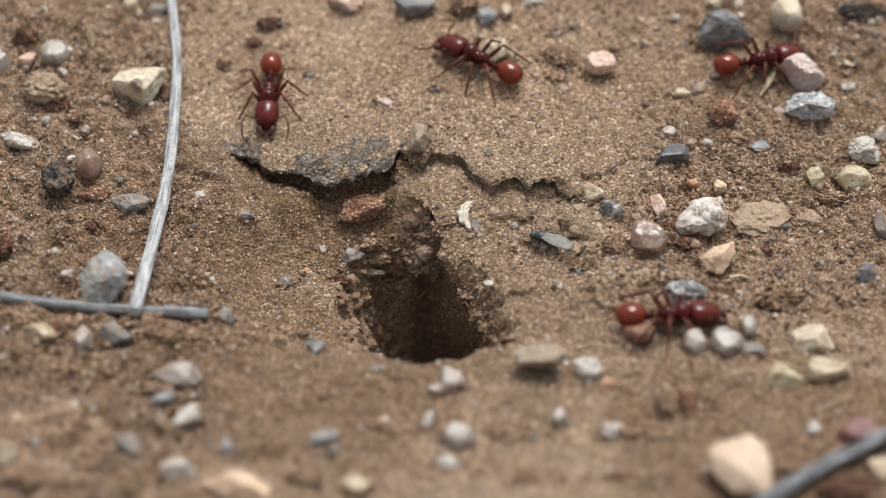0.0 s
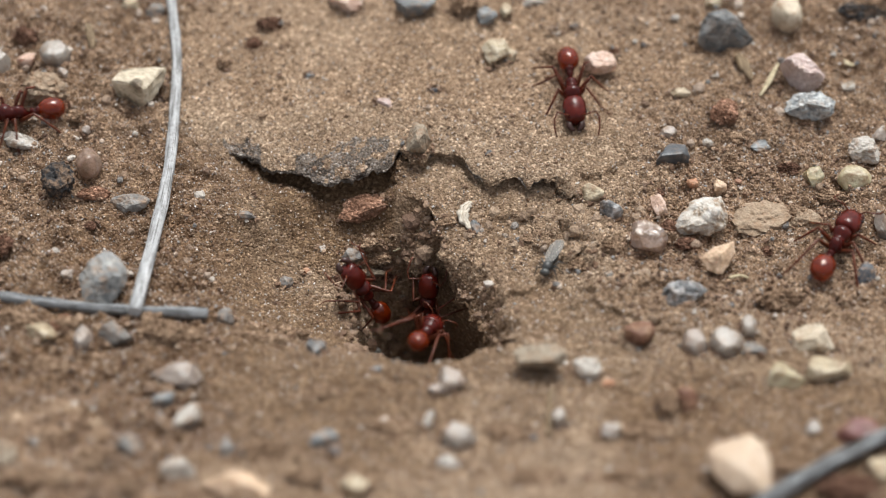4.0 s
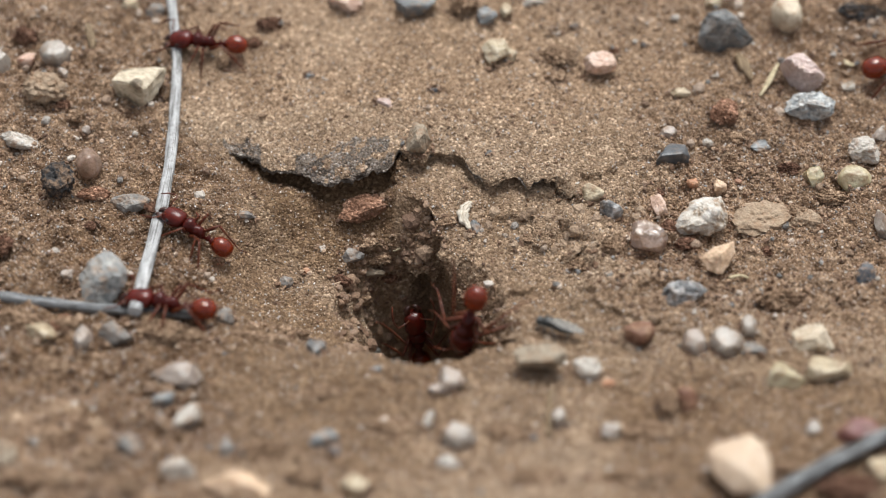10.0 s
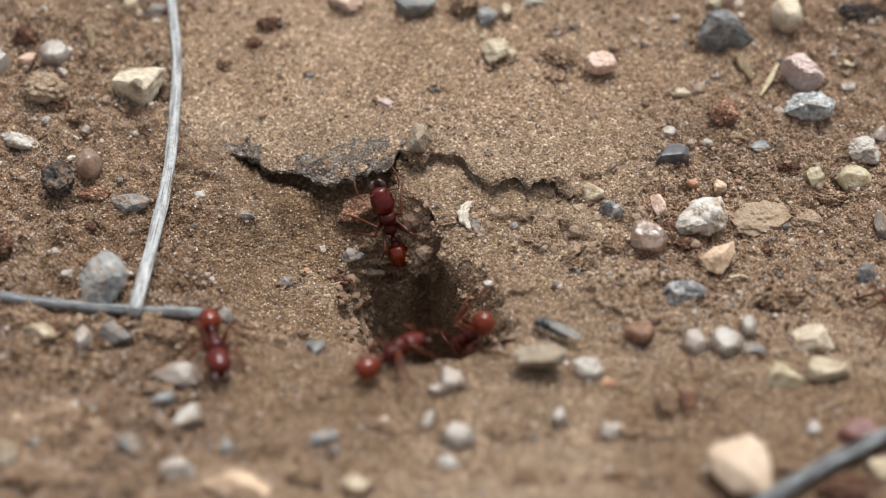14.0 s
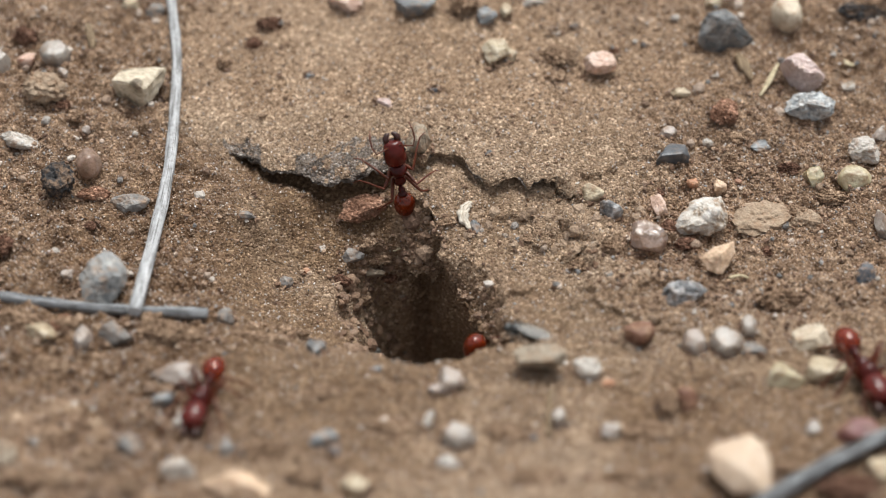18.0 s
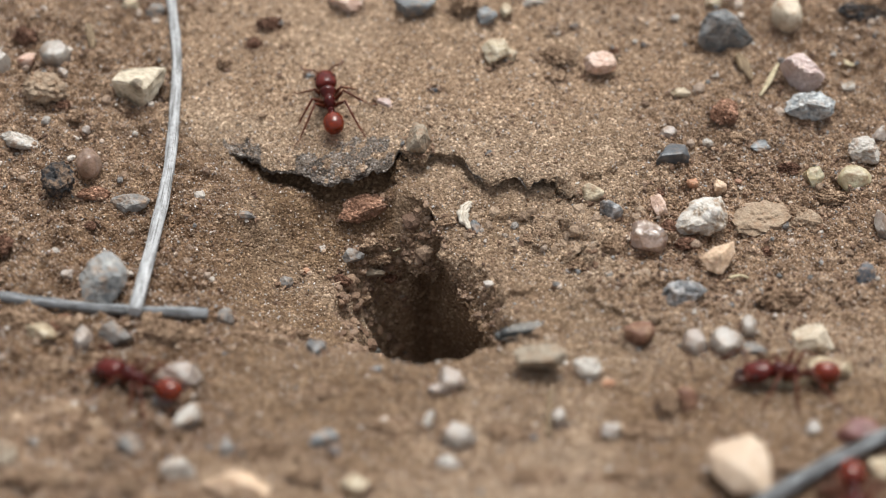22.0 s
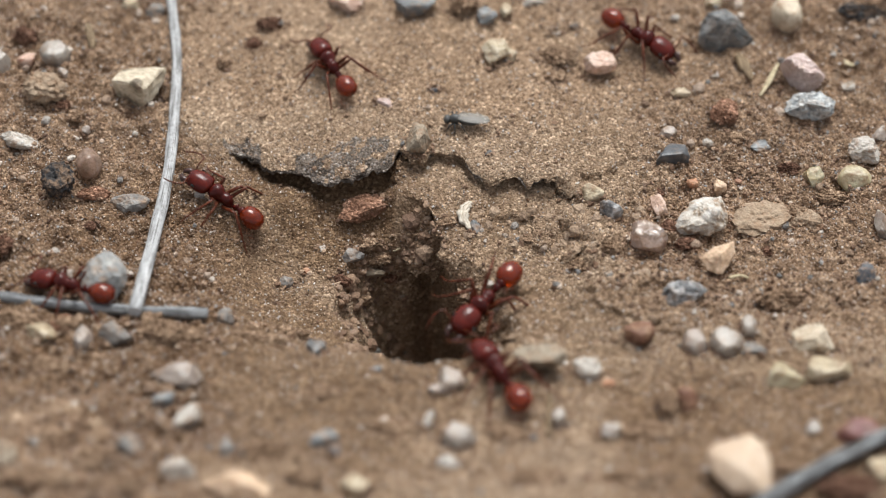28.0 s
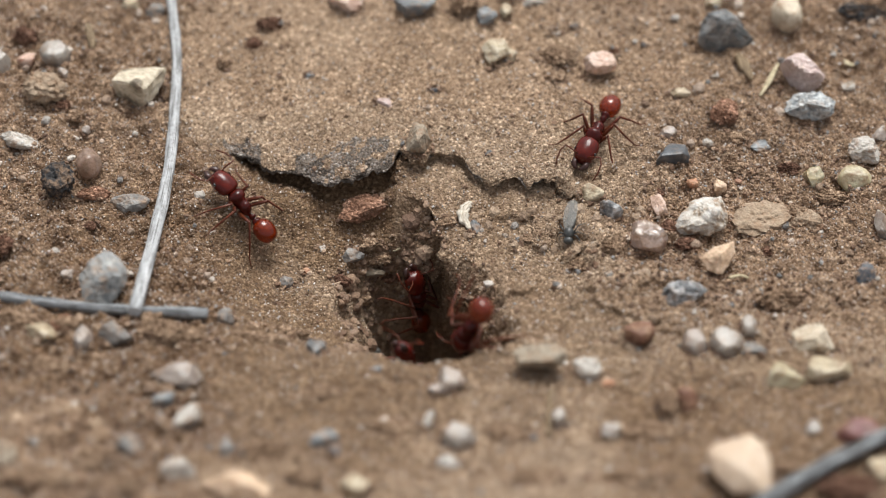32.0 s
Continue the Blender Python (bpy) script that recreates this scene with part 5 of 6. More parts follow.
def build_ant():
    """A harvester ant that looks along x. The origin is on the body's axis, the soil 1.6 mm below it."""
    root = new("ant")
    root.empty_display_size = 0.002
    bm = bmesh.new()
    arc = [math.radians(a) for a in range(-84, 85, 12)]
    head = [(2.5 + 1.04 * math.sin(a), -0.1 - 0.2 * math.sin(a), 0.93 * math.cos(a) ** 0.38 * (1 - 0.1 * math.sin(a)), 0.78 * math.cos(a) ** 0.45) for a in arc]
    loft(bm, head)
    skull = part("head", bm, RED_HEAD, root, "large glossy dark red head")
    for s in (-1, 1):
        bm = bmesh.new()
        limb(bm, [(3.3, 0.44 * s, -0.4), (3.72, 0.48 * s, -0.53), (3.98, 0.28 * s, -0.63), (4.04, 0.06 * s, -0.65)], [0.3, 0.28, 0.2, 0.06], 9)
        part("mandible", bm, JAW, skull, "curved blackish mandible")
        bm = bmesh.new()
        bead(bm, (2.72, 0.86 * s, 0.08), (0.2, 0.09, 0.17), 2)
        part("eye", bm, EYE, skull, "small black eye")
        bm = bmesh.new()
        limb(bm, [(3.25, 0.36 * s, 0.1), (3.35, 0.8 * s, 0.5), (3.3, 1.5 * s, 0.75), (3.75, 1.75 * s, 0.45), (4.35, 1.75 * s, 0.05), (4.9, 1.6 * s, -0.35)],
             [0.055, 0.06, 0.065, 0.06, 0.068, 0.05], 7)
        part("antenna", bm, RED_LEG, skull, "elbowed reddish antenna")
    bm = bmesh.new()
    loft(bm, [(1.62, -0.05, 0.14, 0.14), (1.5, 0, 0.42, 0.36), (1.28, 0.08, 0.64, 0.58), (0.98, 0.16, 0.74, 0.70), (0.68, 0.14, 0.68, 0.66), (0.42, 0.02, 0.5, 0.52),
              (0.25, -0.02, 0.46, 0.48), (0.05, 0.06, 0.5, 0.55), (-0.2, 0.06, 0.5, 0.54), (-0.48, -0.04, 0.46, 0.44), (-0.66, -0.16, 0.32, 0.32), (-0.8, -0.24, 0.16, 0.17)])
    part("thorax", bm, RED_BODY, root, "narrow red-brown thorax")
    bm = bmesh.new()
    loft(bm, [(-0.7, -0.24, 0.12, 0.12), (-0.9, -0.2, 0.15, 0.16), (-1.06, 0.0, 0.29, 0.38), (-1.2, -0.02, 0.29, 0.3), (-1.31, -0.14, 0.15, 0.16), (-1.44, -0.04, 0.34, 0.33),
              (-1.6, 0.0, 0.42, 0.38), (-1.76, -0.03, 0.3, 0.3)], 14)
    part("petiole", bm, RED_BODY, root, "two-knobbed red waist")
    bm = bmesh.new()
    loft(bm, [(-2.55 + 1.08 * math.sin(a) if a < 0 else -2.55 + 0.95 * math.sin(a), 0.02, 0.88 * math.cos(a) ** 0.75, 0.82 * math.cos(a) ** 0.8) for a in arc], 24)
    part("gaster", bm, RED_GASTER, root, "shiny orange-red rounded gaster")
    for s, side in ((1, "left"), (-1, "right")):
        for name in COXAE:
            cx, cy, cz = COXAE[name]
            pts = [(0, 0, 0)] + [(px - cx, (py - cy) * s, pz - cz) for px, py, pz in REACH[name]]
            hip = [(-0.02, -0.1 * s, 0.1), (0.04, 0.18 * s, 0.02)]
            bm = bmesh.new()
            thigh = [tuple(h + (k - h) * q for h, k in zip(hip[1], pts[1])) for q in (0.35, 0.72)]
            limb(bm, hip + thigh + pts[1:], [0.24, 0.19, 0.165, 0.155, 0.1, 0.085, 0.05, 0.032])
            bead(bm, pts[1], (0.112, 0.112, 0.112), 1)
            leg = part("leg", bm, RED_LEG, root, "jointed reddish leg")
            leg["gait"] = (0.0 if (side == "left") == (name != "middle") else 0.5)
            leg.matrix_basis = pose(cx * MM, cy * s * MM, cz * MM)
    return root


ANT = build_ant()
ANTS = {}


def add_ant(key, size, label):
    ob = ANT if not ANTS else copy_thing(ANT, Matrix())
    ob.scale = (size, size, size)
    ANTS[key] = tagged(ob, label, "ant", "ants at the burrow")


add_ant("ant_crust", 1.12, "red harvester ant that climbs over the crust")
add_ant("ant_back", 1.15, "red harvester ant walking away over the crust")
add_ant("ant_rim", 1.10, "red harvester ant with its head in the burrow")
add_ant("ant_pebbles", 1.15, "dark red harvester ant walking among the pebbles")
add_ant("ant_twig", 1.02, "dark red harvester ant walking by the twig")
add_ant("ant_front", 0.98, "red harvester ant that enters the burrow")
add_ant("ant_slope", 0.93, "red harvester ant leaving the burrow by the slope")
add_ant("ant_crack", 0.97, "red harvester ant climbing up out of the burrow")
add_ant("ant_ledge", 1.03, "red harvester ant climbing from the burrow over the crust")
add_ant("ant_hurry", 1.00, "orange red harvester ant hurrying into the burrow")
add_ant("ant_straw", 1.04, "dark red harvester ant coming out towards the straw")
add_ant("ant_guest", 1.14, "red harvester ant coming from the pebbles to the burrow")
add_ant("ant_salmon", 1.05, "red harvester ant beside a salmon pink pebble")
add_ant("ant_home", 1.04, "dark red harvester ant coming home to the burrow")
add_ant("ant_dark", 1.00, "red harvester ant inside the dark burrow")
add_ant("ant_deep", 1.00, "red harvester ant deep in the burrow")
add_ant("ant_stones", 1.15, "red harvester ant walking among grey stones")
CARRIED = stone("redclod", 0, 0, 0, 1.15, 1.3, 1.05, 0, 5, 77, "soil_crumb", "brown soil crumb carried in an ant's jaws")
tagged(CARRIED, "brown soil crumb carried in an ant's jaws", "soil clod")


def build_fly():
    root = new("fly")
    root.empty_display_size = 0.002
    bm = bmesh.new()
    bead(bm, (1.25, 0, 0.05), (0.32, 0.42, 0.36))
    part("head", bm, FLY_BODY, root, "small dark head")
    bm = bmesh.new()
    bead(bm, (0.6, 0, 0.12), (0.55, 0.42, 0.42))
    part("thorax", bm, FLY_BODY, root, "humped dark grey thorax")
    bm = bmesh.new()
    loft(bm, [(0.25, 0, 0.2, 0.2), (0, -0.02, 0.38, 0.3), (-0.6, -0.08, 0.42, 0.3), (-1.2, -0.14, 0.3, 0.22), (-1.5, -0.18, 0.08, 0.08)], 12)
    part("abdomen", bm, FLY_BODY, root, "dark tapering abdomen")
    for s in (-1, 1):
        bm = bmesh.new()
        tube_mesh(bm, [Vector(p) * MM for p in ((0.5, 0.16 * s, 0.4), (0.1, 0.2 * s, 0.43 + 0.03 * s), (-0.6, 0.2 * s, 0.38 + 0.03 * s), (-1.4, 0.17 * s, 0.29 + 0.03 * s), (-2.1, 0.12 * s, 0.2 + 0.03 * s), (-2.35, 0.08 * s, 0.17))],
                  [0.06 * MM, 0.22 * MM, 0.38 * MM, 0.42 * MM, 0.3 * MM, 0.06 * MM], 12, 0.07)
        part("wing", bm, WING, root, "smoky grey folded wing")
        for px, py in ((1.3, 1.0), (0.5, 1.25), (-0.6, 1.15)):
            bm = bmesh.new()
            limb(bm, [(0.6, 0.25 * s, -0.1), (0.5 * px + 0.3, 0.75 * s, 0.2), (px, py * s, -0.55)], [0.07, 0.055, 0.03], 6)
            part("leg", bm, FLY_BODY, root, "thin dark leg")
    return tagged(root, "small dark fly with folded grey wings on the soil", "fly")


FLY = build_fly()


# ---- what moves ----
def at(x, y, z, rx, ry, rz):
    """A pose from millimetres and degrees."""
    return pose(x * MM, y * MM, z * MM, rx, ry, rz)


def step_legs(ant):
    """Swings the legs of a walking ant in two tripods, by the way that it has gone."""
    keys = ant.animation_data
    curves = [c for c in keys.action.layers[0].strips[0].channelbag(keys.action_slot).fcurves if c.data_path == "location"]
    phase, times = 0.0, []
    last = Vector([c.evaluate(1) for c in curves])
    for k in range(1, 321):
        here = Vector([c.evaluate(1 + 3 * k) for c in curves])
        go = min((here - last).length / (4.2 * MM), 0.28)
        last = here
        if go > 0.012:
            if not times or times[-1][0] < (k - 1) / 10 - 0.05:
                times.append(((k - 1) / 10, phase))
            phase += go
            times.append((k / 10, phase))
    times = [(0.0, 0.0)] * (not times or times[0][0] > 0) + times
    if times[-1][0] < 32:
        times.append((32.0, times[-1][1]))
    for leg in ant.children:
        if leg.name.startswith("leg"):
            x, y, z = leg.location
            s = 1 if y > 0 else -1
            rows = []
            for t, p in times:
                w = math.tau * (p + leg["gait"])
                rows.append((t, pose(x, y, z, s * 9 * max(0, math.cos(w)), 0, -s * 15 * math.sin(w))))
            walk(leg, rows)


def motions():
    walk(ANTS["ant_crust"], [(0.00, at(-15.03, 16.86, 2.64, 0, 8, -91)),
        (0.50, at(-12.95, 11.73, 2.11, 6, 5, -70)),
        (1.00, at(-11.48, 9.89, 0.38, 21, 40, -61)),
        (1.50, at(-12.04, 11.41, 1.74, 6, 12, -76)),
        (2.00, at(-13.82, 14.89, 2.40, 1, 7, -104)),
        (2.50, at(-18.59, 15.98, 2.53, -11, 2, -163)),
        (3.00, at(-23.72, 15.66, 2.81, -11, -6, -180)),
        (3.50, at(-30.28, 14.41, 3.07, -11, -2, -170)),
        (5.00, at(-41.80, 12.72, 2.95, -8, 3, -175)),
        (32.00, at(-41.80, 12.72, 2.95, -8, 3, -175))])
    walk(ANTS["ant_back"], [(0.00, at(3.30, 19.59, 3.83, -8, -5, 147)),
        (0.50, at(2.37, 20.65, 4.06, -8, -8, 138)),
        (1.00, at(1.74, 21.70, 4.28, -8, -9, 135)),
        (1.50, at(1.03, 22.66, 4.46, -7, -11, 125)),
        (2.00, at(0.64, 23.56, 4.66, -5, -12, 116)),
        (2.50, at(-0.28, 24.70, 4.88, -7, -11, 115)),
        (3.00, at(-1.39, 27.47, 5.49, -7, -10, 103)),
        (3.50, at(-2.26, 33.07, 6.49, -3, -10, 100)),
        (32.00, at(-2.26, 33.07, 6.49, -3, -10, 100))])
    walk(ANTS["ant_rim"], [(0.00, at(10.18, 41.72, 7.54, 0, 10, -86)),
        (2.50, at(10.94, 32.96, 5.93, -3, 10, -85)),
        (3.00, at(10.97, 27.68, 5.05, 2, 8, -86)),
        (3.50, at(11.18, 21.52, 3.86, 1, 12, -74)),
        (4.50, at(10.21, 11.61, 2.69, -3, 8, -103)),
        (5.50, at(4.09, -2.71, 0.75, -12, 30, -117)),
        (6.00, at(3.29, -5.78, 0.96, -14, 24, -122)),
        (6.50, at(2.71, -5.40, -0.18, -13, 13, -119)),
        (7.00, at(2.43, -5.79, -0.10, -12, 6, -116)),
        (7.50, at(2.10, -7.45, -0.14, -36, 69, -149)),
        (8.00, at(1.94, -8.07, -0.22, -82, 77, 162)),
        (8.50, at(1.94, -8.11, -0.11, -85, 76, 157)),
        (9.00, at(1.86, -8.46, 0.37, -90, 76, 152)),
        (9.50, at(1.90, -9.11, 1.12, -88, 77, 155)),
        (10.00, at(1.98, -8.31, 0.24, -83, 78, 163)),
        (10.50, at(2.16, -7.85, -0.16, -80, 80, 171)),
        (11.00, at(2.39, -7.82, -0.12, -19, 72, -120)),
        (11.50, at(2.52, -7.40, 0.24, -2, 0, -94)),
        (12.00, at(2.93, -6.76, 0.15, 1, 1, -89)),
        (12.50, at(2.90, -5.89, -0.09, -8, 7, -107)),
        (13.00, at(2.50, -7.16, 0.17, -13, 19, -121)),
        (13.50, at(2.69, -8.16, -0.10, -66, 67, 158)),
        (14.00, at(2.22, -9.17, -0.48, -70, 62, 131)),
        (14.50, at(1.74, -9.44, -1.52, -83, 65, 125)),
        (16.50, at(1.59, -8.04, -5.58, 48, 77, -172)),
        (18.00, at(1.88, -8.26, -5.73, 54, 76, -165)),
        (19.30, at(1.63, -8.29, -5.77, 54, 76, -165)),
        (20.00, at(1.42, -8.41, -6.25, 40, 75, -180)),
        (20.50, at(1.37, -8.57, -6.75, 62, 73, -154)),
        (20.83, at(1.18, -7.55, -10.73, 106, 20, -152)),
        (21.17, at(1.00, -6.52, -14.72, 149, -33, -149)),
        (21.50, at(0.81, -5.50, -18.70, 192, -86, -146)),
        (32.00, at(0.81, -5.50, -18.70, 192, -86, -146))])
    walk(ANTS["ant_pebbles"], [(0.00, at(17.62, -8.60, 1.45, -3, 1, 4)),
        (0.50, at(20.92, -9.63, 1.35, -4, 2, -1)),
        (1.00, at(23.93, -9.99, 1.29, -5, 4, 9)),
        (1.50, at(26.65, -8.64, 1.10, -8, 2, 12)),
        (2.00, at(28.39, -7.70, 1.01, -6, -0, 14)),
        (2.50, at(30.11, -7.14, 0.95, -3, 1, 30)),
        (3.00, at(30.09, -5.70, 0.76, -3, 1, 32)),
        (3.50, at(31.03, -3.31, 0.80, -1, 0, 51)),
        (5.50, at(32.61, 8.16, 1.56, 3, -8, 71)),
        (6.00, at(32.28, 9.29, 1.74, 1, -8, 86)),
        (6.50, at(30.55, 10.26, 1.95, -1, -8, 106)),
        (7.00, at(28.87, 14.17, 2.44, 1, -7, 103)),
        (7.50, at(29.61, 15.84, 2.60, 4, -6, 90)),
        (8.00, at(30.89, 16.19, 2.54, 4, -3, 64)),
        (8.50, at(34.27, 16.57, 2.66, 2, -4, 40)),
        (9.00, at(37.79, 18.37, 2.87, 6, -6, 32)),
        (9.50, at(40.59, 19.67, 3.02, 10, -2, 24)),
        (10.00, at(40.41, 20.21, 3.12, 11, -1, 19)),
        (10.50, at(40.31, 20.18, 3.14, 11, -1, 19)),
        (11.00, at(41.32, 19.55, 2.99, 10, 1, 15)),
        (11.50, at(39.83, 18.19, 2.86, 7, 4, -20)),
        (12.00, at(38.15, 14.03, 2.32, 4, 6, -60)),
        (12.50, at(36.95, 7.86, 1.50, -0, 7, -90)),
        (13.00, at(35.40, 0.48, 0.86, -0, 3, -82)),
        (13.50, at(34.90, -4.31, 0.81, 1, -1, -85)),
        (14.00, at(36.32, -7.86, 1.06, 2, -5, -90)),
        (16.50, at(33.76, -14.49, 1.56, 3, -8, -93)),
        (17.00, at(33.29, -14.56, 1.57, 2, -8, -89)),
        (17.50, at(32.51, -14.86, 1.62, -0, -8, -86)),
        (18.00, at(32.04, -14.02, 1.50, -2, -7, -75)),
        (18.50, at(31.45, -14.03, 1.50, -4, -7, -68)),
        (19.00, at(31.35, -15.31, 1.69, -5, -8, -70)),
        (19.50, at(30.61, -15.91, 1.78, -7, -8, -61)),
        (20.00, at(30.40, -17.78, 2.12, -8, -8, -60)),
        (20.50, at(30.06, -23.30, 3.24, -6, -11, -76)),
        (21.00, at(29.21, -25.62, 3.81, -5, -13, -82)),
        (21.50, at(28.82, -28.45, 4.42, -2, -12, -90)),
        (22.00, at(28.87, -29.49, 4.62, -0, -12, -95)),
        (23.00, at(28.60, -29.58, 4.64, 1, -12, -101)),
        (23.50, at(28.26, -29.29, 4.59, 2, -11, -105)),
        (24.00, at(26.52, -29.65, 4.71, 9, -5, -147)),
        (24.50, at(25.57, -29.12, 5.62, 12, -1, -168)),
        (25.00, at(22.81, -29.09, 6.95, 6, 12, -227)),
        (25.25, at(20.49, -27.61, 6.53, 8, 10, -218)),
        (25.50, at(18.30, -25.50, 5.34, 9, 8, -210)),
        (26.50, at(10.92, -19.62, 2.37, 8, 2, -203)),
        (27.50, at(4.51, -16.31, 2.15, 2, 2, -216)),
        (28.00, at(4.35, -15.32, 2.05, 1, 5, -244)),
        (28.50, at(3.64, -13.25, 1.85, 0, 9, -249)),
        (29.00, at(2.69, -10.82, 0.80, -35, 17, -260)),
        (29.50, at(1.54, -9.35, 0.55, -30, 22, -256)),
        (30.00, at(0.20, -9.64, -2.16, -91, 64, 107)),
        (30.50, at(1.17, -7.65, -2.97, -75, 29, -265)),
        (30.83, at(0.97, -5.24, -10.27, -127, -9, -225)),
        (31.17, at(0.74, -5.37, -14.78, -179, -48, -186)),
        (31.50, at(0.51, -5.50, -19.30, -231, -86, -146)),
        (32.00, at(0.51, -5.50, -19.30, -231, -86, -146))])
    walk(ANTS["ant_twig"], [(0.00, at(-1.40, -1.00, -18.30, -67, -83, 170)),
        (1.00, at(-1.60, -3.00, -15.00, -67, -83, 170)),
        (1.50, at(-2.40, -4.33, -10.58, -67, -83, 170)),
        (2.00, at(-3.19, -5.67, -6.16, -67, -83, 170)),
        (2.50, at(-4.00, -4.67, -5.44, -51, -81, 154)),
        (3.00, at(-4.78, -4.20, -4.44, -69, -78, -179)),
        (3.50, at(-5.05, -2.82, -4.17, -64, -74, -178)),
        (4.50, at(-8.20, 0.38, -4.98, -48, -55, -163)),
        (5.50, at(-11.28, -0.39, -2.70, -34, -35, -149)),
        (6.00, at(-12.63, -1.07, -2.84, -25, -33, -122)),
        (6.50, at(-13.26, -2.37, -2.86, -25, -35, -120)),
        (7.00, at(-14.23, -3.79, -2.04, -25, -35, -120)),
        (7.50, at(-15.15, -5.00, -1.23, -29, -34, -131)),
        (8.00, at(-16.30, -5.94, -0.40, -30, -38, -127)),
        (8.50, at(-18.23, -6.66, 0.33, -353, -16, 195)),
        (9.00, at(-19.90, -7.46, 0.92, -354, -5, 185)),
        (9.50, at(-20.94, -7.49, 1.07, -354, -5, 173)),
        (10.00, at(-21.41, -7.15, 1.11, -354, -6, 172)),
        (10.50, at(-20.82, -7.28, 1.05, -354, -6, 175)),
        (11.00, at(-20.50, -10.30, 1.31, -354, -6, 208)),
        (11.50, at(-19.44, -12.59, 1.57, -358, -7, 245)),
        (12.00, at(-19.27, -13.35, 1.66, -361, -6, 265)),
        (12.50, at(-17.94, -13.65, 1.67, -364, -5, 294)),
        (13.00, at(-17.40, -12.43, 1.47, -365, -6, 294)),
        (13.50, at(-17.21, -11.36, 1.32, -363, -8, 281)),
        (14.00, at(-17.68, -11.39, 1.35, -364, -8, 283)),
        (14.50, at(-17.56, -11.28, 1.36, -365, -7, 288)),
        (16.50, at(-16.23, -14.30, 1.69, -363, -4, 293)),
        (17.00, at(-17.28, -13.51, 1.62, -363, -6, 284)),
        (17.50, at(-17.71, -15.41, 1.85, -361, -5, 266)),
        (18.00, at(-17.95, -17.27, 2.06, -360, -6, 258)),
        (18.50, at(-18.46, -18.09, 2.18, -360, -7, 253)),
        (19.00, at(-18.47, -17.46, 2.09, -359, -6, 242)),
        (19.50, at(-18.80, -16.29, 1.96, -357, -5, 219)),
        (20.00, at(-18.92, -16.30, 1.97, -357, -5, 218)),
        (20.50, at(-19.69, -16.60, 2.05, -356, -5, 209)),
        (21.00, at(-21.67, -16.03, 2.05, -354, -3, 185)),
        (21.50, at(-22.38, -16.29, 2.08, -353, -1, 164)),
        (22.00, at(-22.98, -15.87, 2.04, -352, 1, 154)),
        (22.50, at(-23.55, -15.77, 2.04, -352, 1, 156)),
        (23.00, at(-23.47, -15.55, 2.02, -352, 1, 152)),
        (23.50, at(-23.70, -15.21, 2.00, -352, 1, 150)),
        (24.00, at(-23.40, -15.25, 1.98, -353, 2, 144)),
        (24.50, at(-22.63, -14.51, 1.88, -355, 4, 125)),
        (25.00, at(-23.30, -12.67, 1.79, -357, 4, 110)),
        (25.50, at(-24.09, -9.82, 1.64, -355, 1, 115)),
        (26.50, at(-26.41, -7.12, 1.55, -356, -0, 133)),
        (27.50, at(-28.75, -5.52, 1.61, -358, 0, 145)),
        (28.00, at(-29.36, -5.62, 1.58, -358, 1, 160)),
        (28.50, at(-30.10, -5.63, 1.59, -358, 1, 167)),
        (29.00, at(-32.03, -6.27, 1.61, -357, 0, 177)),
        (29.50, at(-36.09, -7.73, 1.75, -355, 0, 171)),
        (30.50, at(-42.08, -8.48, 1.83, -359, -1, 178)),
        (32.00, at(-42.08, -8.48, 1.83, -359, -1, 178))])
    walk(ANTS["ant_front"], [(0.00, at(-9.91, -35.78, 5.04, 7, 10, 97)),
        (1.00, at(-8.37, -32.19, 4.37, 4, 8, 102)),
        (1.50, at(-6.20, -26.14, 3.16, 4, 9, 101)),
        (2.00, at(-4.71, -20.45, 2.55, -0, 4, 91)),
        (2.50, at(-3.88, -15.79, 2.09, 2, 7, 91)),
        (3.00, at(-2.73, -9.87, -0.50, 19, 23, 72)),
        (3.50, at(-1.72, -7.47, -1.80, 20, 23, 70)),
        (4.50, at(-1.25, -5.63, -4.10, 31, 34, 80)),
        (5.50, at(-1.08, -5.21, -4.55, 35, 35, 85)),
        (6.00, at(-0.94, -5.37, -4.65, 35, 33, 84)),
        (6.50, at(-0.55, -5.14, -5.00, 34, 36, 85)),
        (7.00, at(-0.71, -5.55, -5.10, 34, 35, 84)),
        (7.50, at(-0.73, -5.81, -5.50, 34, 36, 85)),
        (8.00, at(-0.94, -5.91, -5.90, 34, 37, 84)),
        (9.00, at(-1.18, -5.89, -8.00, 34, 38, 84)),
        (9.50, at(-0.56, -5.70, -14.25, 34, 38, 84)),
        (10.00, at(0.07, -5.50, -20.50, 34, 38, 84)),
        (32.00, at(0.07, -5.50, -20.50, 34, 38, 84))])
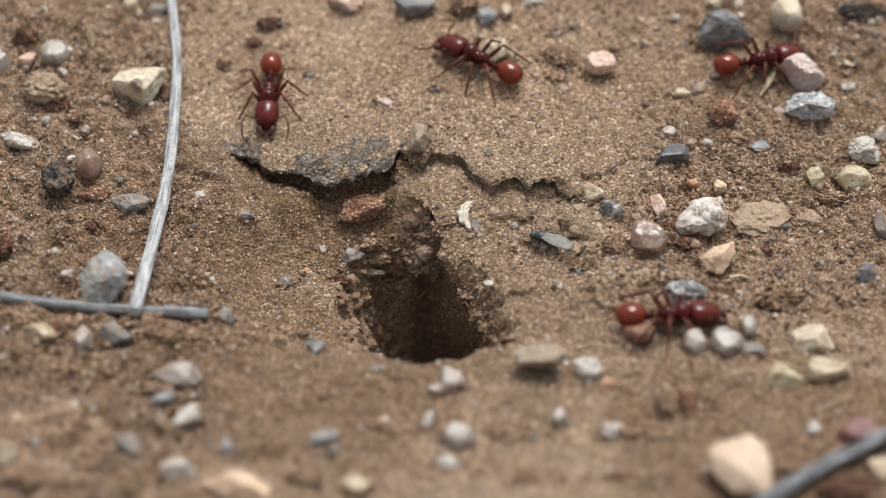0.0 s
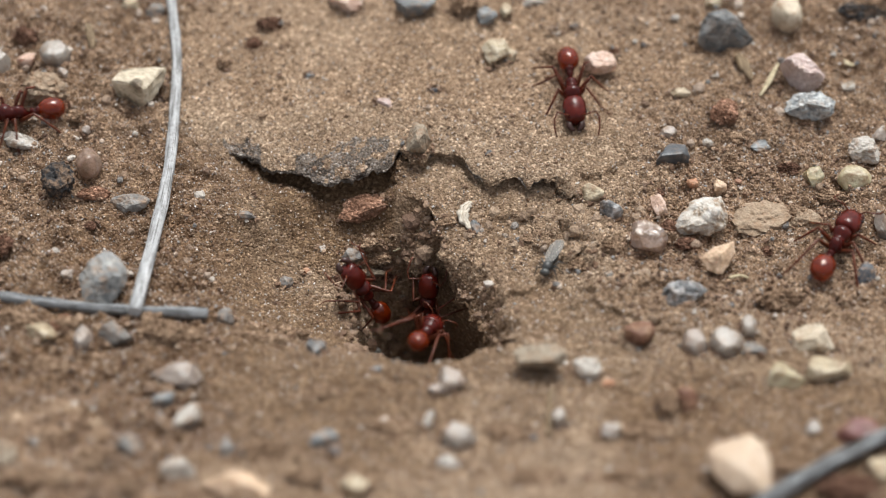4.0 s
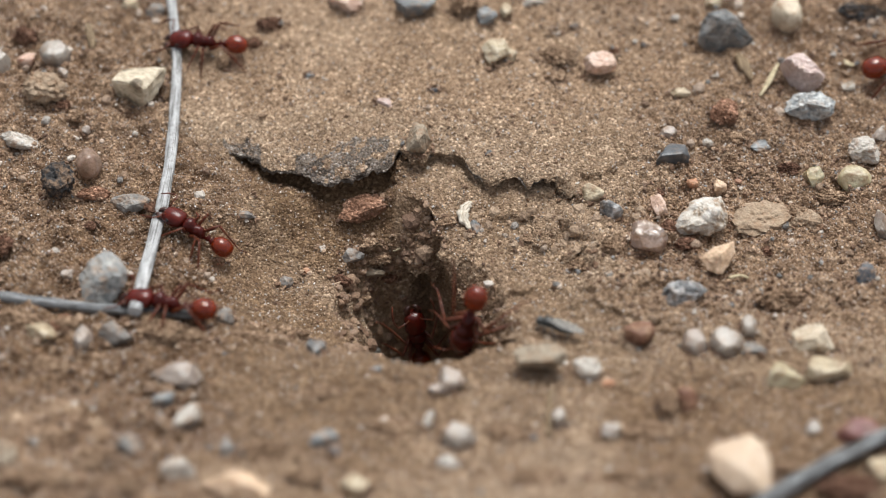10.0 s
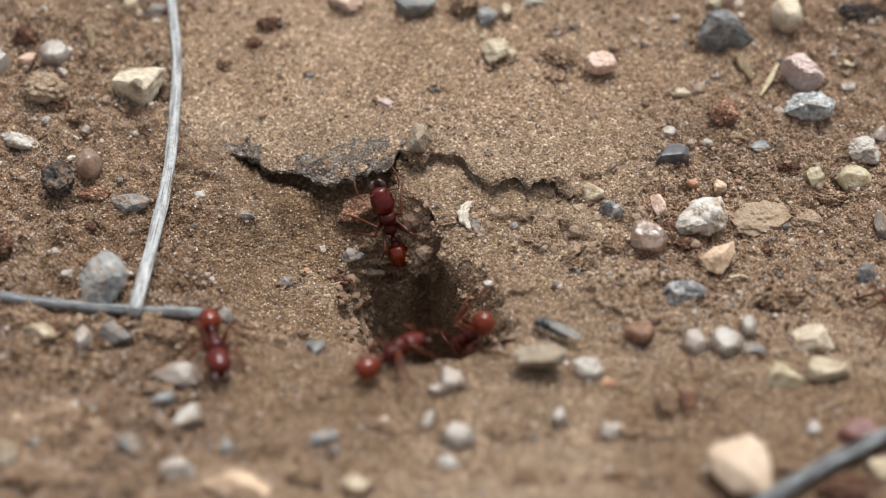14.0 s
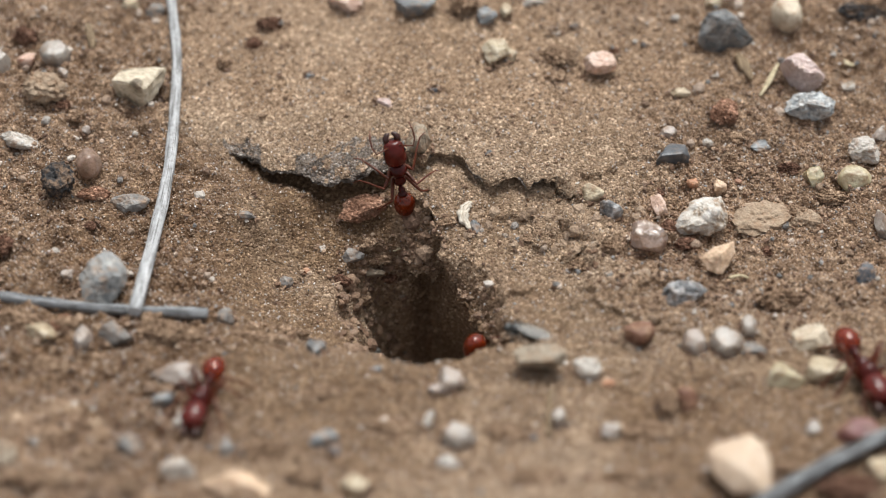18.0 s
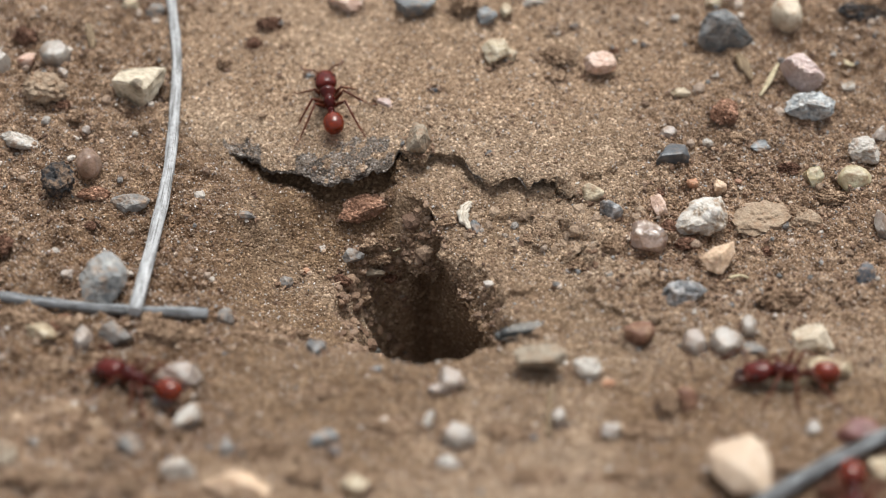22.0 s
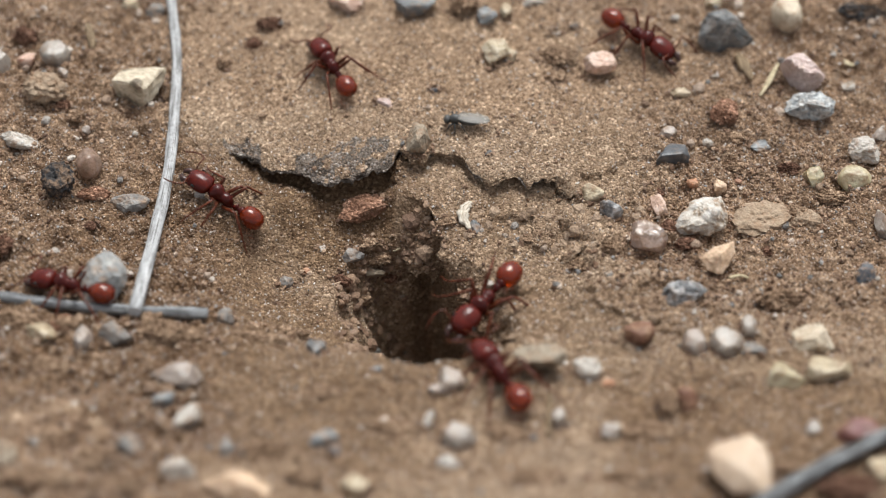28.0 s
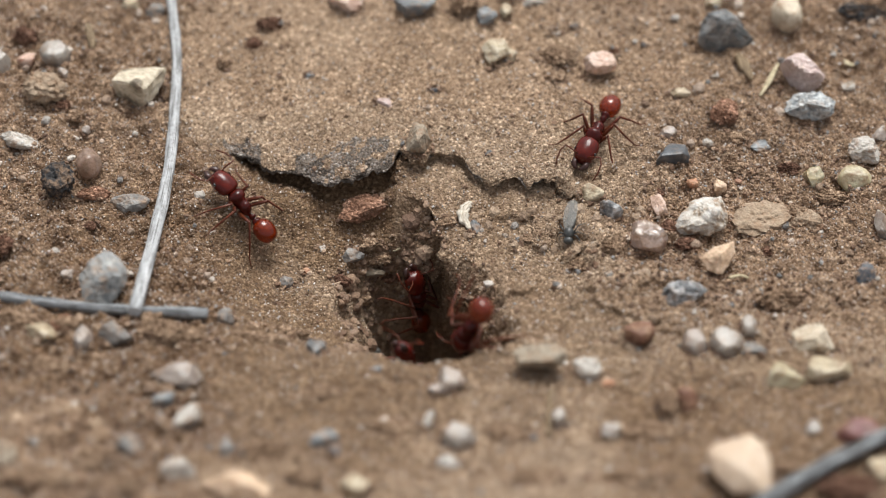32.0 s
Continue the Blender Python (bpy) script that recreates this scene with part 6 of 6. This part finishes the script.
    walk(ANTS["ant_crack"], [(0.00, at(-1.19, -0.79, -17.32, -78, 47, 107)),
        (1.75, at(-1.14, -0.46, -13.66, -70, -20, 108)),
        (3.50, at(-1.10, -0.13, -10.00, -63, -87, 109)),
        (4.50, at(-1.55, 1.94, -6.09, -13, -63, 99)),
        (5.50, at(-1.82, 3.62, -2.75, -44, -49, 99)),
        (6.00, at(-1.81, 6.37, -1.26, -25, -62, 78)),
        (6.50, at(-0.83, 7.18, 0.57, -2, -19, 77)),
        (7.00, at(0.00, 10.46, 1.95, -4, -16, 81)),
        (7.50, at(-0.05, 15.12, 3.01, -1, -9, 93)),
        (8.00, at(-2.66, 19.15, 3.60, -6, -8, 113)),
        (8.50, at(-6.77, 21.91, 3.81, -10, -3, 143)),
        (9.00, at(-12.45, 23.24, 3.91, -14, -3, 163)),
        (9.50, at(-15.34, 22.60, 3.76, -13, -5, 165)),
        (10.00, at(-20.60, 21.95, 3.78, -11, -3, 174)),
        (10.50, at(-25.20, 21.01, 3.92, -7, -4, 183)),
        (11.00, at(-28.96, 21.19, 4.21, -7, -3, 184)),
        (11.50, at(-35.55, 17.97, 3.84, -9, 2, 178)),
        (12.00, at(-38.07, 17.31, 3.66, -7, -0, 170)),
        (12.50, at(-45.37, 17.10, 3.46, -8, 0, 176)),
        (32.00, at(-45.37, 17.10, 3.46, -8, 0, 176))])
    walk(ANTS["ant_ledge"], [(0.00, at(0.85, -5.50, -22.30, -118, -83, -139)),
        (4.50, at(-0.23, -3.22, -19.19, -118, -83, -139)),
        (9.00, at(-1.30, -0.94, -16.08, -118, -83, -139)),
        (9.50, at(-1.75, 1.02, -14.82, -118, -83, -139)),
        (10.00, at(-2.14, 0.83, -12.14, -118, -83, -139)),
        (10.50, at(-2.52, 1.37, -11.15, -67, -83, 169)),
        (11.00, at(-2.95, 2.15, -10.09, -38, -83, 137)),
        (11.50, at(-2.69, 2.86, -9.12, -25, -81, 122)),
        (12.00, at(-3.01, 3.05, -7.64, -13, -81, 107)),
        (12.50, at(-3.31, 2.87, -5.44, -14, -79, 109)),
        (13.00, at(-3.92, 3.82, -3.75, -28, -67, 137)),
        (13.50, at(-4.54, 4.34, -3.09, -32, -72, 139)),
        (14.00, at(-4.44, 4.99, -2.43, -22, -65, 128)),
        (14.50, at(-3.84, 5.41, -1.66, 0, -60, 90)),
        (16.50, at(-3.21, 5.60, -0.32, -13, -79, 107)),
        (17.00, at(-3.04, 6.27, 0.80, 26, -81, 56)),
        (17.50, at(-3.41, 6.44, 1.31, -16, -85, 109)),
        (18.00, at(-3.62, 6.71, 1.61, -35, -79, 138)),
        (18.50, at(-3.93, 6.21, 1.37, -75, -75, -166)),
        (19.00, at(-4.25, 5.77, 1.08, -69, -65, -148)),
        (19.50, at(-5.27, 6.38, 1.41, -64, -65, -156)),
        (20.00, at(-6.29, 7.60, 1.17, -64, -65, -154)),
        (20.50, at(-7.05, 8.24, 1.71, -45, -61, 175)),
        (21.00, at(-8.86, 11.01, 1.96, -6, -11, -244)),
        (21.50, at(-9.74, 13.33, 2.55, -6, -4, -252)),
        (22.00, at(-9.75, 15.22, 2.75, -5, -5, -260)),
        (22.50, at(-9.93, 17.77, 3.06, -4, -7, -265)),
        (23.00, at(-9.33, 19.26, 3.29, -2, -9, -279)),
        (23.50, at(-8.75, 19.62, 3.34, 0, -9, -292)),
        (24.00, at(-8.70, 19.60, 3.31, 1, -9, -298)),
        (24.50, at(-8.71, 19.79, 3.35, 1, -9, -296)),
        (25.00, at(-9.06, 19.98, 3.38, -0, -9, -289)),
        (25.50, at(-9.37, 20.29, 3.45, -2, -9, -278)),
        (27.50, at(-9.80, 19.36, 3.30, -7, -6, -241)),
        (28.00, at(-9.60, 19.23, 3.28, -7, -6, -242)),
        (28.50, at(-9.03, 18.61, 3.24, -6, -6, -250)),
        (29.00, at(-6.02, 17.29, 3.20, -1, -7, -286)),
        (29.50, at(-2.46, 18.02, 3.46, 3, -8, -305)),
        (30.00, at(0.50, 20.57, 4.01, 4, -11, -293)),
        (30.50, at(2.41, 22.42, 4.27, 9, -8, -308)),
        (31.00, at(4.13, 24.59, 4.61, 10, -7, -302)),
        (31.50, at(5.54, 27.17, 5.03, 7, -10, -285)),
        (32.00, at(6.56, 31.43, 5.81, 6, -10, -283))])
    walk(ANTS["ant_hurry"], [(0.00, at(-34.03, -44.06, 6.24, -6, 9, 40)),
        (11.00, at(-27.34, -35.71, 4.90, -5, 1, 40)),
        (11.50, at(-23.49, -31.14, 4.56, -10, 3, 39)),
        (12.00, at(-21.12, -25.98, 3.61, -10, 7, 27)),
        (12.50, at(-17.39, -22.55, 2.85, -8, 9, 55)),
        (13.00, at(-14.56, -21.11, 2.59, -8, 9, 48)),
        (13.50, at(-8.22, -17.40, 2.27, -4, -1, 42)),
        (14.00, at(-3.97, -12.92, 1.60, -21, 11, 48)),
        (14.50, at(-0.36, -9.75, -0.45, -38, 25, 51)),
        (15.20, at(0.45, -5.81, -4.50, -59, 43, 58)),
        (15.47, at(0.50, -5.71, -10.63, -59, 43, 58)),
        (15.73, at(0.56, -5.60, -16.77, -59, 43, 58)),
        (16.00, at(0.61, -5.50, -22.90, -59, 43, 58)),
        (32.00, at(0.61, -5.50, -22.90, -59, 43, 58))])
    walk(ANTS["ant_straw"], [(0.00, at(0.23, -5.50, -23.50, -139, -84, -123)),
        (21.50, at(0.23, -5.50, -23.50, -139, -84, -123)),
        (22.00, at(-0.03, -2.68, -17.25, -139, -84, -123)),
        (22.50, at(-0.34, 1.63, -13.00, -139, -84, -123)),
        (23.00, at(-1.04, 0.66, -10.41, -140, -83, -120)),
        (23.50, at(-1.40, 2.25, -9.81, -29, -86, 122)),
        (24.00, at(-1.89, 1.85, -7.43, -10, -79, 103)),
        (24.50, at(-2.73, 2.24, -7.32, -29, -81, 127)),
        (25.00, at(-3.43, 3.02, -6.48, -69, -73, -169)),
        (25.50, at(-4.19, 2.83, -6.31, -67, -67, -156)),
        (26.50, at(-9.63, 2.76, -2.85, 1, -7, -218)),
        (27.50, at(-15.91, 4.36, 0.17, -19, -32, -186)),
        (28.00, at(-18.08, 5.19, 0.69, -6, -25, -207)),
        (28.50, at(-20.31, 7.32, 1.26, -2, -10, -232)),
        (29.00, at(-19.35, 6.78, 0.88, -0, -16, -229)),
        (29.50, at(-19.03, 5.25, 0.56, -7, -21, -200)),
        (30.00, at(-18.54, 3.85, 0.57, -17, -21, -171)),
        (30.50, at(-18.29, 2.71, 0.18, -22, -19, -152)),
        (31.00, at(-18.27, 2.20, -0.08, -24, -19, -145)),
        (31.50, at(-17.41, 3.68, 0.21, -16, -28, -178)),
        (32.00, at(-16.53, 4.60, 0.44, 0, -34, -219))])
    walk(ANTS["ant_guest"], [(0.00, at(36.18, 49.08, 8.23, -1, 8, -100)),
        (22.00, at(34.10, 34.61, 5.97, 1, 13, -100)),
        (22.50, at(32.90, 26.84, 4.46, -1, 11, -99)),
        (22.80, at(31.99, 23.36, 4.69, 0, -4, -103)),
        (23.00, at(31.12, 20.33, 4.94, 0, -1, -104)),
        (23.20, at(29.77, 18.13, 4.04, 0, -3, -114)),
        (23.40, at(28.86, 16.83, 3.27, -0, 1, -114)),
        (24.00, at(28.17, 13.07, 2.34, -4, 7, -102)),
        (24.50, at(26.05, 9.92, 1.98, -7, 7, -124)),
        (25.00, at(23.63, 8.52, 1.78, -7, 6, -139)),
        (25.50, at(19.02, 6.99, 1.67, -6, 2, -153)),
        (26.50, at(10.94, 2.12, 0.90, 0, 17, -140)),
        (27.50, at(4.34, -5.27, 0.60, -16, 15, -127)),
        (28.00, at(3.51, -5.61, 0.14, -17, 5, -128)),
        (28.50, at(2.74, -6.22, 0.04, -19, 5, -132)),
        (29.00, at(2.74, -6.34, 0.02, -17, 3, -126)),
        (29.50, at(3.09, -6.82, 0.07, -13, -5, -116)),
        (30.00, at(2.90, -7.13, 0.17, -10, -1, -111)),
        (30.50, at(2.91, -7.20, -0.20, -66, 71, 168)),
        (31.00, at(2.28, -7.66, -0.17, -68, 62, 134)),
        (31.50, at(2.30, -8.77, 0.52, -77, 66, 135)),
        (32.00, at(2.17, -9.11, 0.47, -85, 68, 134))])
    walk(ANTS["ant_salmon"], [(0.00, at(12.61, 47.08, 8.61, 4, 11, -74)),
        (26.00, at(13.33, 31.74, 5.57, 3, 8, -55)),
        (26.80, at(15.33, 25.62, 4.59, 4, 10, -37)),
        (27.50, at(16.92, 22.87, 4.03, 7, 8, -32)),
        (28.00, at(17.19, 22.80, 3.98, 6, 9, -36)),
        (28.50, at(17.22, 22.02, 3.83, 5, 9, -49)),
        (29.00, at(16.98, 21.75, 3.80, 4, 9, -56)),
        (29.50, at(16.64, 21.83, 3.80, 1, 11, -75)),
        (30.00, at(16.29, 20.73, 3.59, -0, 10, -89)),
        (30.50, at(15.93, 18.50, 3.32, -2, 6, -109)),
        (31.00, at(15.12, 16.03, 3.06, -4, 4, -110)),
        (31.50, at(13.90, 13.52, 2.78, -5, 5, -112)),
        (32.00, at(13.12, 11.79, 2.64, -6, 7, -115))])
    walk(ANTS["ant_home"], [(0.00, at(45.10, -19.16, 2.62, 7, 4, 176)),
        (19.50, at(40.81, -17.83, 2.20, 3, 5, 173)),
        (20.50, at(35.02, -16.07, 1.80, 7, 3, 174)),
        (21.00, at(33.40, -15.35, 1.69, 9, 2, 176)),
        (21.50, at(30.03, -14.64, 1.57, 9, -2, 182)),
        (22.00, at(26.41, -14.87, 1.70, 10, -1, 179)),
        (22.50, at(23.28, -15.16, 1.93, 8, -1, 167)),
        (23.00, at(20.95, -12.93, 1.69, 7, 2, 139)),
        (23.50, at(18.16, -11.60, 1.70, 5, 4, 151)),
        (24.00, at(17.08, -9.35, 1.56, 2, 2, 122)),
        (24.50, at(14.07, -7.85, 1.33, -0, 5, 154)),
        (25.00, at(11.80, -5.88, 0.88, 1, 9, 157)),
        (25.50, at(8.74, -6.41, 0.91, 13, 0, 196)),
        (26.00, at(4.51, -7.51, 0.17, 15, 15, 217)),
        (26.30, at(2.56, -6.51, -12.57, 77, -35, 215)),
        (26.60, at(0.62, -5.50, -25.30, 139, -86, 214)),
        (27.40, at(0.62, -5.50, -25.30, 139, -86, 214)),
        (32.00, at(0.62, -5.50, -25.30, 139, -86, 214))])
    walk(ANTS["ant_dark"], [(0.00, at(0.85, -5.50, -25.90, -168, -86, -146)),
        (29.50, at(0.85, -5.50, -25.90, -168, -86, -146)),
        (30.50, at(-1.15, -0.94, -10.25, -98, -83, -212)),
        (31.00, at(-1.20, 0.28, -9.50, -171, -85, -144)),
        (31.25, at(-1.52, 1.06, -9.63, -122, -84, -145)),
        (31.50, at(-1.86, 1.63, -9.53, -74, -82, -147)),
        (32.00, at(-2.11, 1.95, -8.37, -67, -85, -155))])
    walk(ANTS["ant_deep"], [(0.00, at(0.71, -5.50, -26.50, 146, -86, -146)),
        (30.50, at(0.71, -5.50, -26.50, 146, -86, -146)),
        (31.00, at(-1.12, -6.73, -16.88, 102, -87, -158)),
        (31.50, at(-2.94, -7.97, -7.25, 58, -88, -169)),
        (32.00, at(-2.85, -9.05, -5.00, 73, -85, -194))])
    walk(ANTS["ant_stones"], [(0.00, at(27.57, 20.20, 3.25, 10, 1, 16)),
        (0.50, at(31.31, 21.24, 3.35, 12, -5, 32)),
        (1.00, at(33.57, 24.20, 3.94, 12, -8, 34)),
        (1.50, at(38.86, 27.08, 4.64, 10, -7, 37)),
        (2.00, at(42.88, 30.71, 5.24, 10, -4, 39)),
        (32.00, at(42.88, 30.71, 5.24, 10, -4, 39))])
    rows = [(0.00, at(0.34, -5.50, -21.10, -141, -89, -128)),
        (3.50, at(0.34, -5.50, -21.10, -141, -89, -128)),
        (4.00, at(-1.37, -6.10, -14.55, -141, -89, -128)),
        (4.50, at(-3.17, -6.20, -7.50, -141, -89, -128)),
        (5.50, at(-3.64, -6.63, -3.87, -159, -83, -106)),
        (6.00, at(-3.66, -5.39, -3.74, -30, -82, 128)),
        (6.50, at(-5.26, -2.75, -4.07, -69, -79, 179)),
        (7.00, at(-7.05, 0.79, -5.58, -72, -75, -170)),
        (7.50, at(-9.64, 0.46, -3.34, -46, -54, -163)),
        (8.00, at(-13.12, 1.84, -2.06, 0, -17, -216)),
        (8.50, at(-15.68, 2.90, -0.65, -8, -30, -200)),
        (9.00, at(-17.61, 2.71, -0.28, -9, -32, -184)),
        (9.50, at(-18.68, 2.16, -0.25, -9, -27, -179)),
        (10.00, at(-20.12, 1.68, 0.35, 2, -18, -208)),
        (10.50, at(-22.23, 1.52, 0.91, 1, -8, -213)),
        (11.00, at(-23.00, 1.13, 0.96, -1, -7, -195)),
        (11.50, at(-25.03, 0.33, 1.17, -2, -5, -175)),
        (12.00, at(-26.58, -1.53, 1.31, -2, -4, -141)),
        (12.50, at(-29.34, -3.94, 1.46, -0, -1, -154)),
        (13.00, at(-31.66, -3.41, 1.56, -3, -1, -173)),
        (13.50, at(-34.40, -2.25, 1.71, -3, -2, -203)),
        (14.00, at(-39.50, -1.39, 1.94, -2, -3, -194)),
        (32.00, at(-39.50, -1.39, 1.94, -2, -3, -194))]
    walk(ANTS["ant_slope"], rows)
    walk(CARRIED, [(t, m @ at(4.55, 0.05, -0.75, 0, 0, 30)) for t, m in rows])
    FLY.scale = (1.02,) * 3
    walk(FLY, [(0.00, at(8.57, 1.58, -0.49, -9, 5, 149)),
        (0.50, at(8.38, 1.40, -0.55, -6, 8, 171)),
        (1.00, at(8.15, 1.13, -0.67, -1, 10, 202)),
        (1.50, at(8.51, 0.86, -0.62, 5, 8, 233)),
        (2.00, at(8.35, 0.74, -0.63, 6, 8, 237)),
        (3.50, at(8.35, 0.74, -0.63, 6, 8, 237)),
        (4.50, at(9.45, -4.29, -0.27, 12, -8, 259)),
        (5.50, at(9.81, -8.85, 0.95, 4, -38, 266)),
        (9.00, at(9.81, -8.85, 0.95, 4, -38, 266)),
        (9.50, at(9.57, -8.82, 0.42, 8, 4, 201)),
        (10.00, at(8.78, -9.00, 0.52, 10, 2, 155)),
        (12.00, at(8.65, -9.44, 0.64, 10, 1, 148)),
        (14.50, at(8.59, -9.37, 0.62, 11, 0, 150)),
        (16.50, at(7.98, -9.50, 0.67, 11, -0, 154)),
        (17.00, at(6.21, -9.77, 0.63, -6, 6, 158)),
        (19.00, at(6.28, -9.64, 0.59, 4, 8, 149)),
        (20.00, at(5.88, -9.77, 0.70, 3, 5, 172)),
        (20.50, at(5.56, -9.70, 0.30, 10, 18, 182)),
        (24.00, at(5.52, -9.52, 0.30, 12, 14, 183)),
        (24.50, at(1.72, -12.70, 1.28, 51, -3, 180)),
        (25.00, at(0.35, -12.70, 1.38, 52, -4, 180)),
        (25.50, at(0.22, -12.70, 1.44, 52, -6, 180)),
        (25.90, at(-0.26, -6.77, -3.52, -8, 11, 149)),
        (26.30, at(-0.74, -0.85, -8.48, -68, 27, 118)),
        (26.90, at(-1.26, 3.70, -4.31, -58, -41, 121)),
        (27.50, at(-1.42, 7.21, 0.25, -19, -4, 93)),
        (27.75, at(0.11, 10.32, 1.19, -14, -1, 133)),
        (28.00, at(1.64, 13.43, 2.13, -8, 2, 173)),
        (28.50, at(1.74, 13.21, 2.06, -6, 6, 201)),
        (28.65, at(2.12, 13.38, 2.12, 1, 6, 248)),
        (28.80, at(2.51, 13.54, 2.17, 8, 5, 296)),
        (29.00, at(2.84, 13.33, 2.16, 6, 7, 278)),
        (29.50, at(5.07, 9.69, 1.83, 2, 8, 278)),
        (30.00, at(8.18, 7.82, 0.90, 11, 32, 300)),
        (30.50, at(9.75, 4.02, -0.10, 24, 6, 277)),
        (31.00, at(10.31, 2.03, 0.27, 20, 23, 265)),
        (32.00, at(10.46, 2.26, 0.31, 19, 21, 261))])
    for ant in ANTS.values():
        step_legs(ant)


motions()
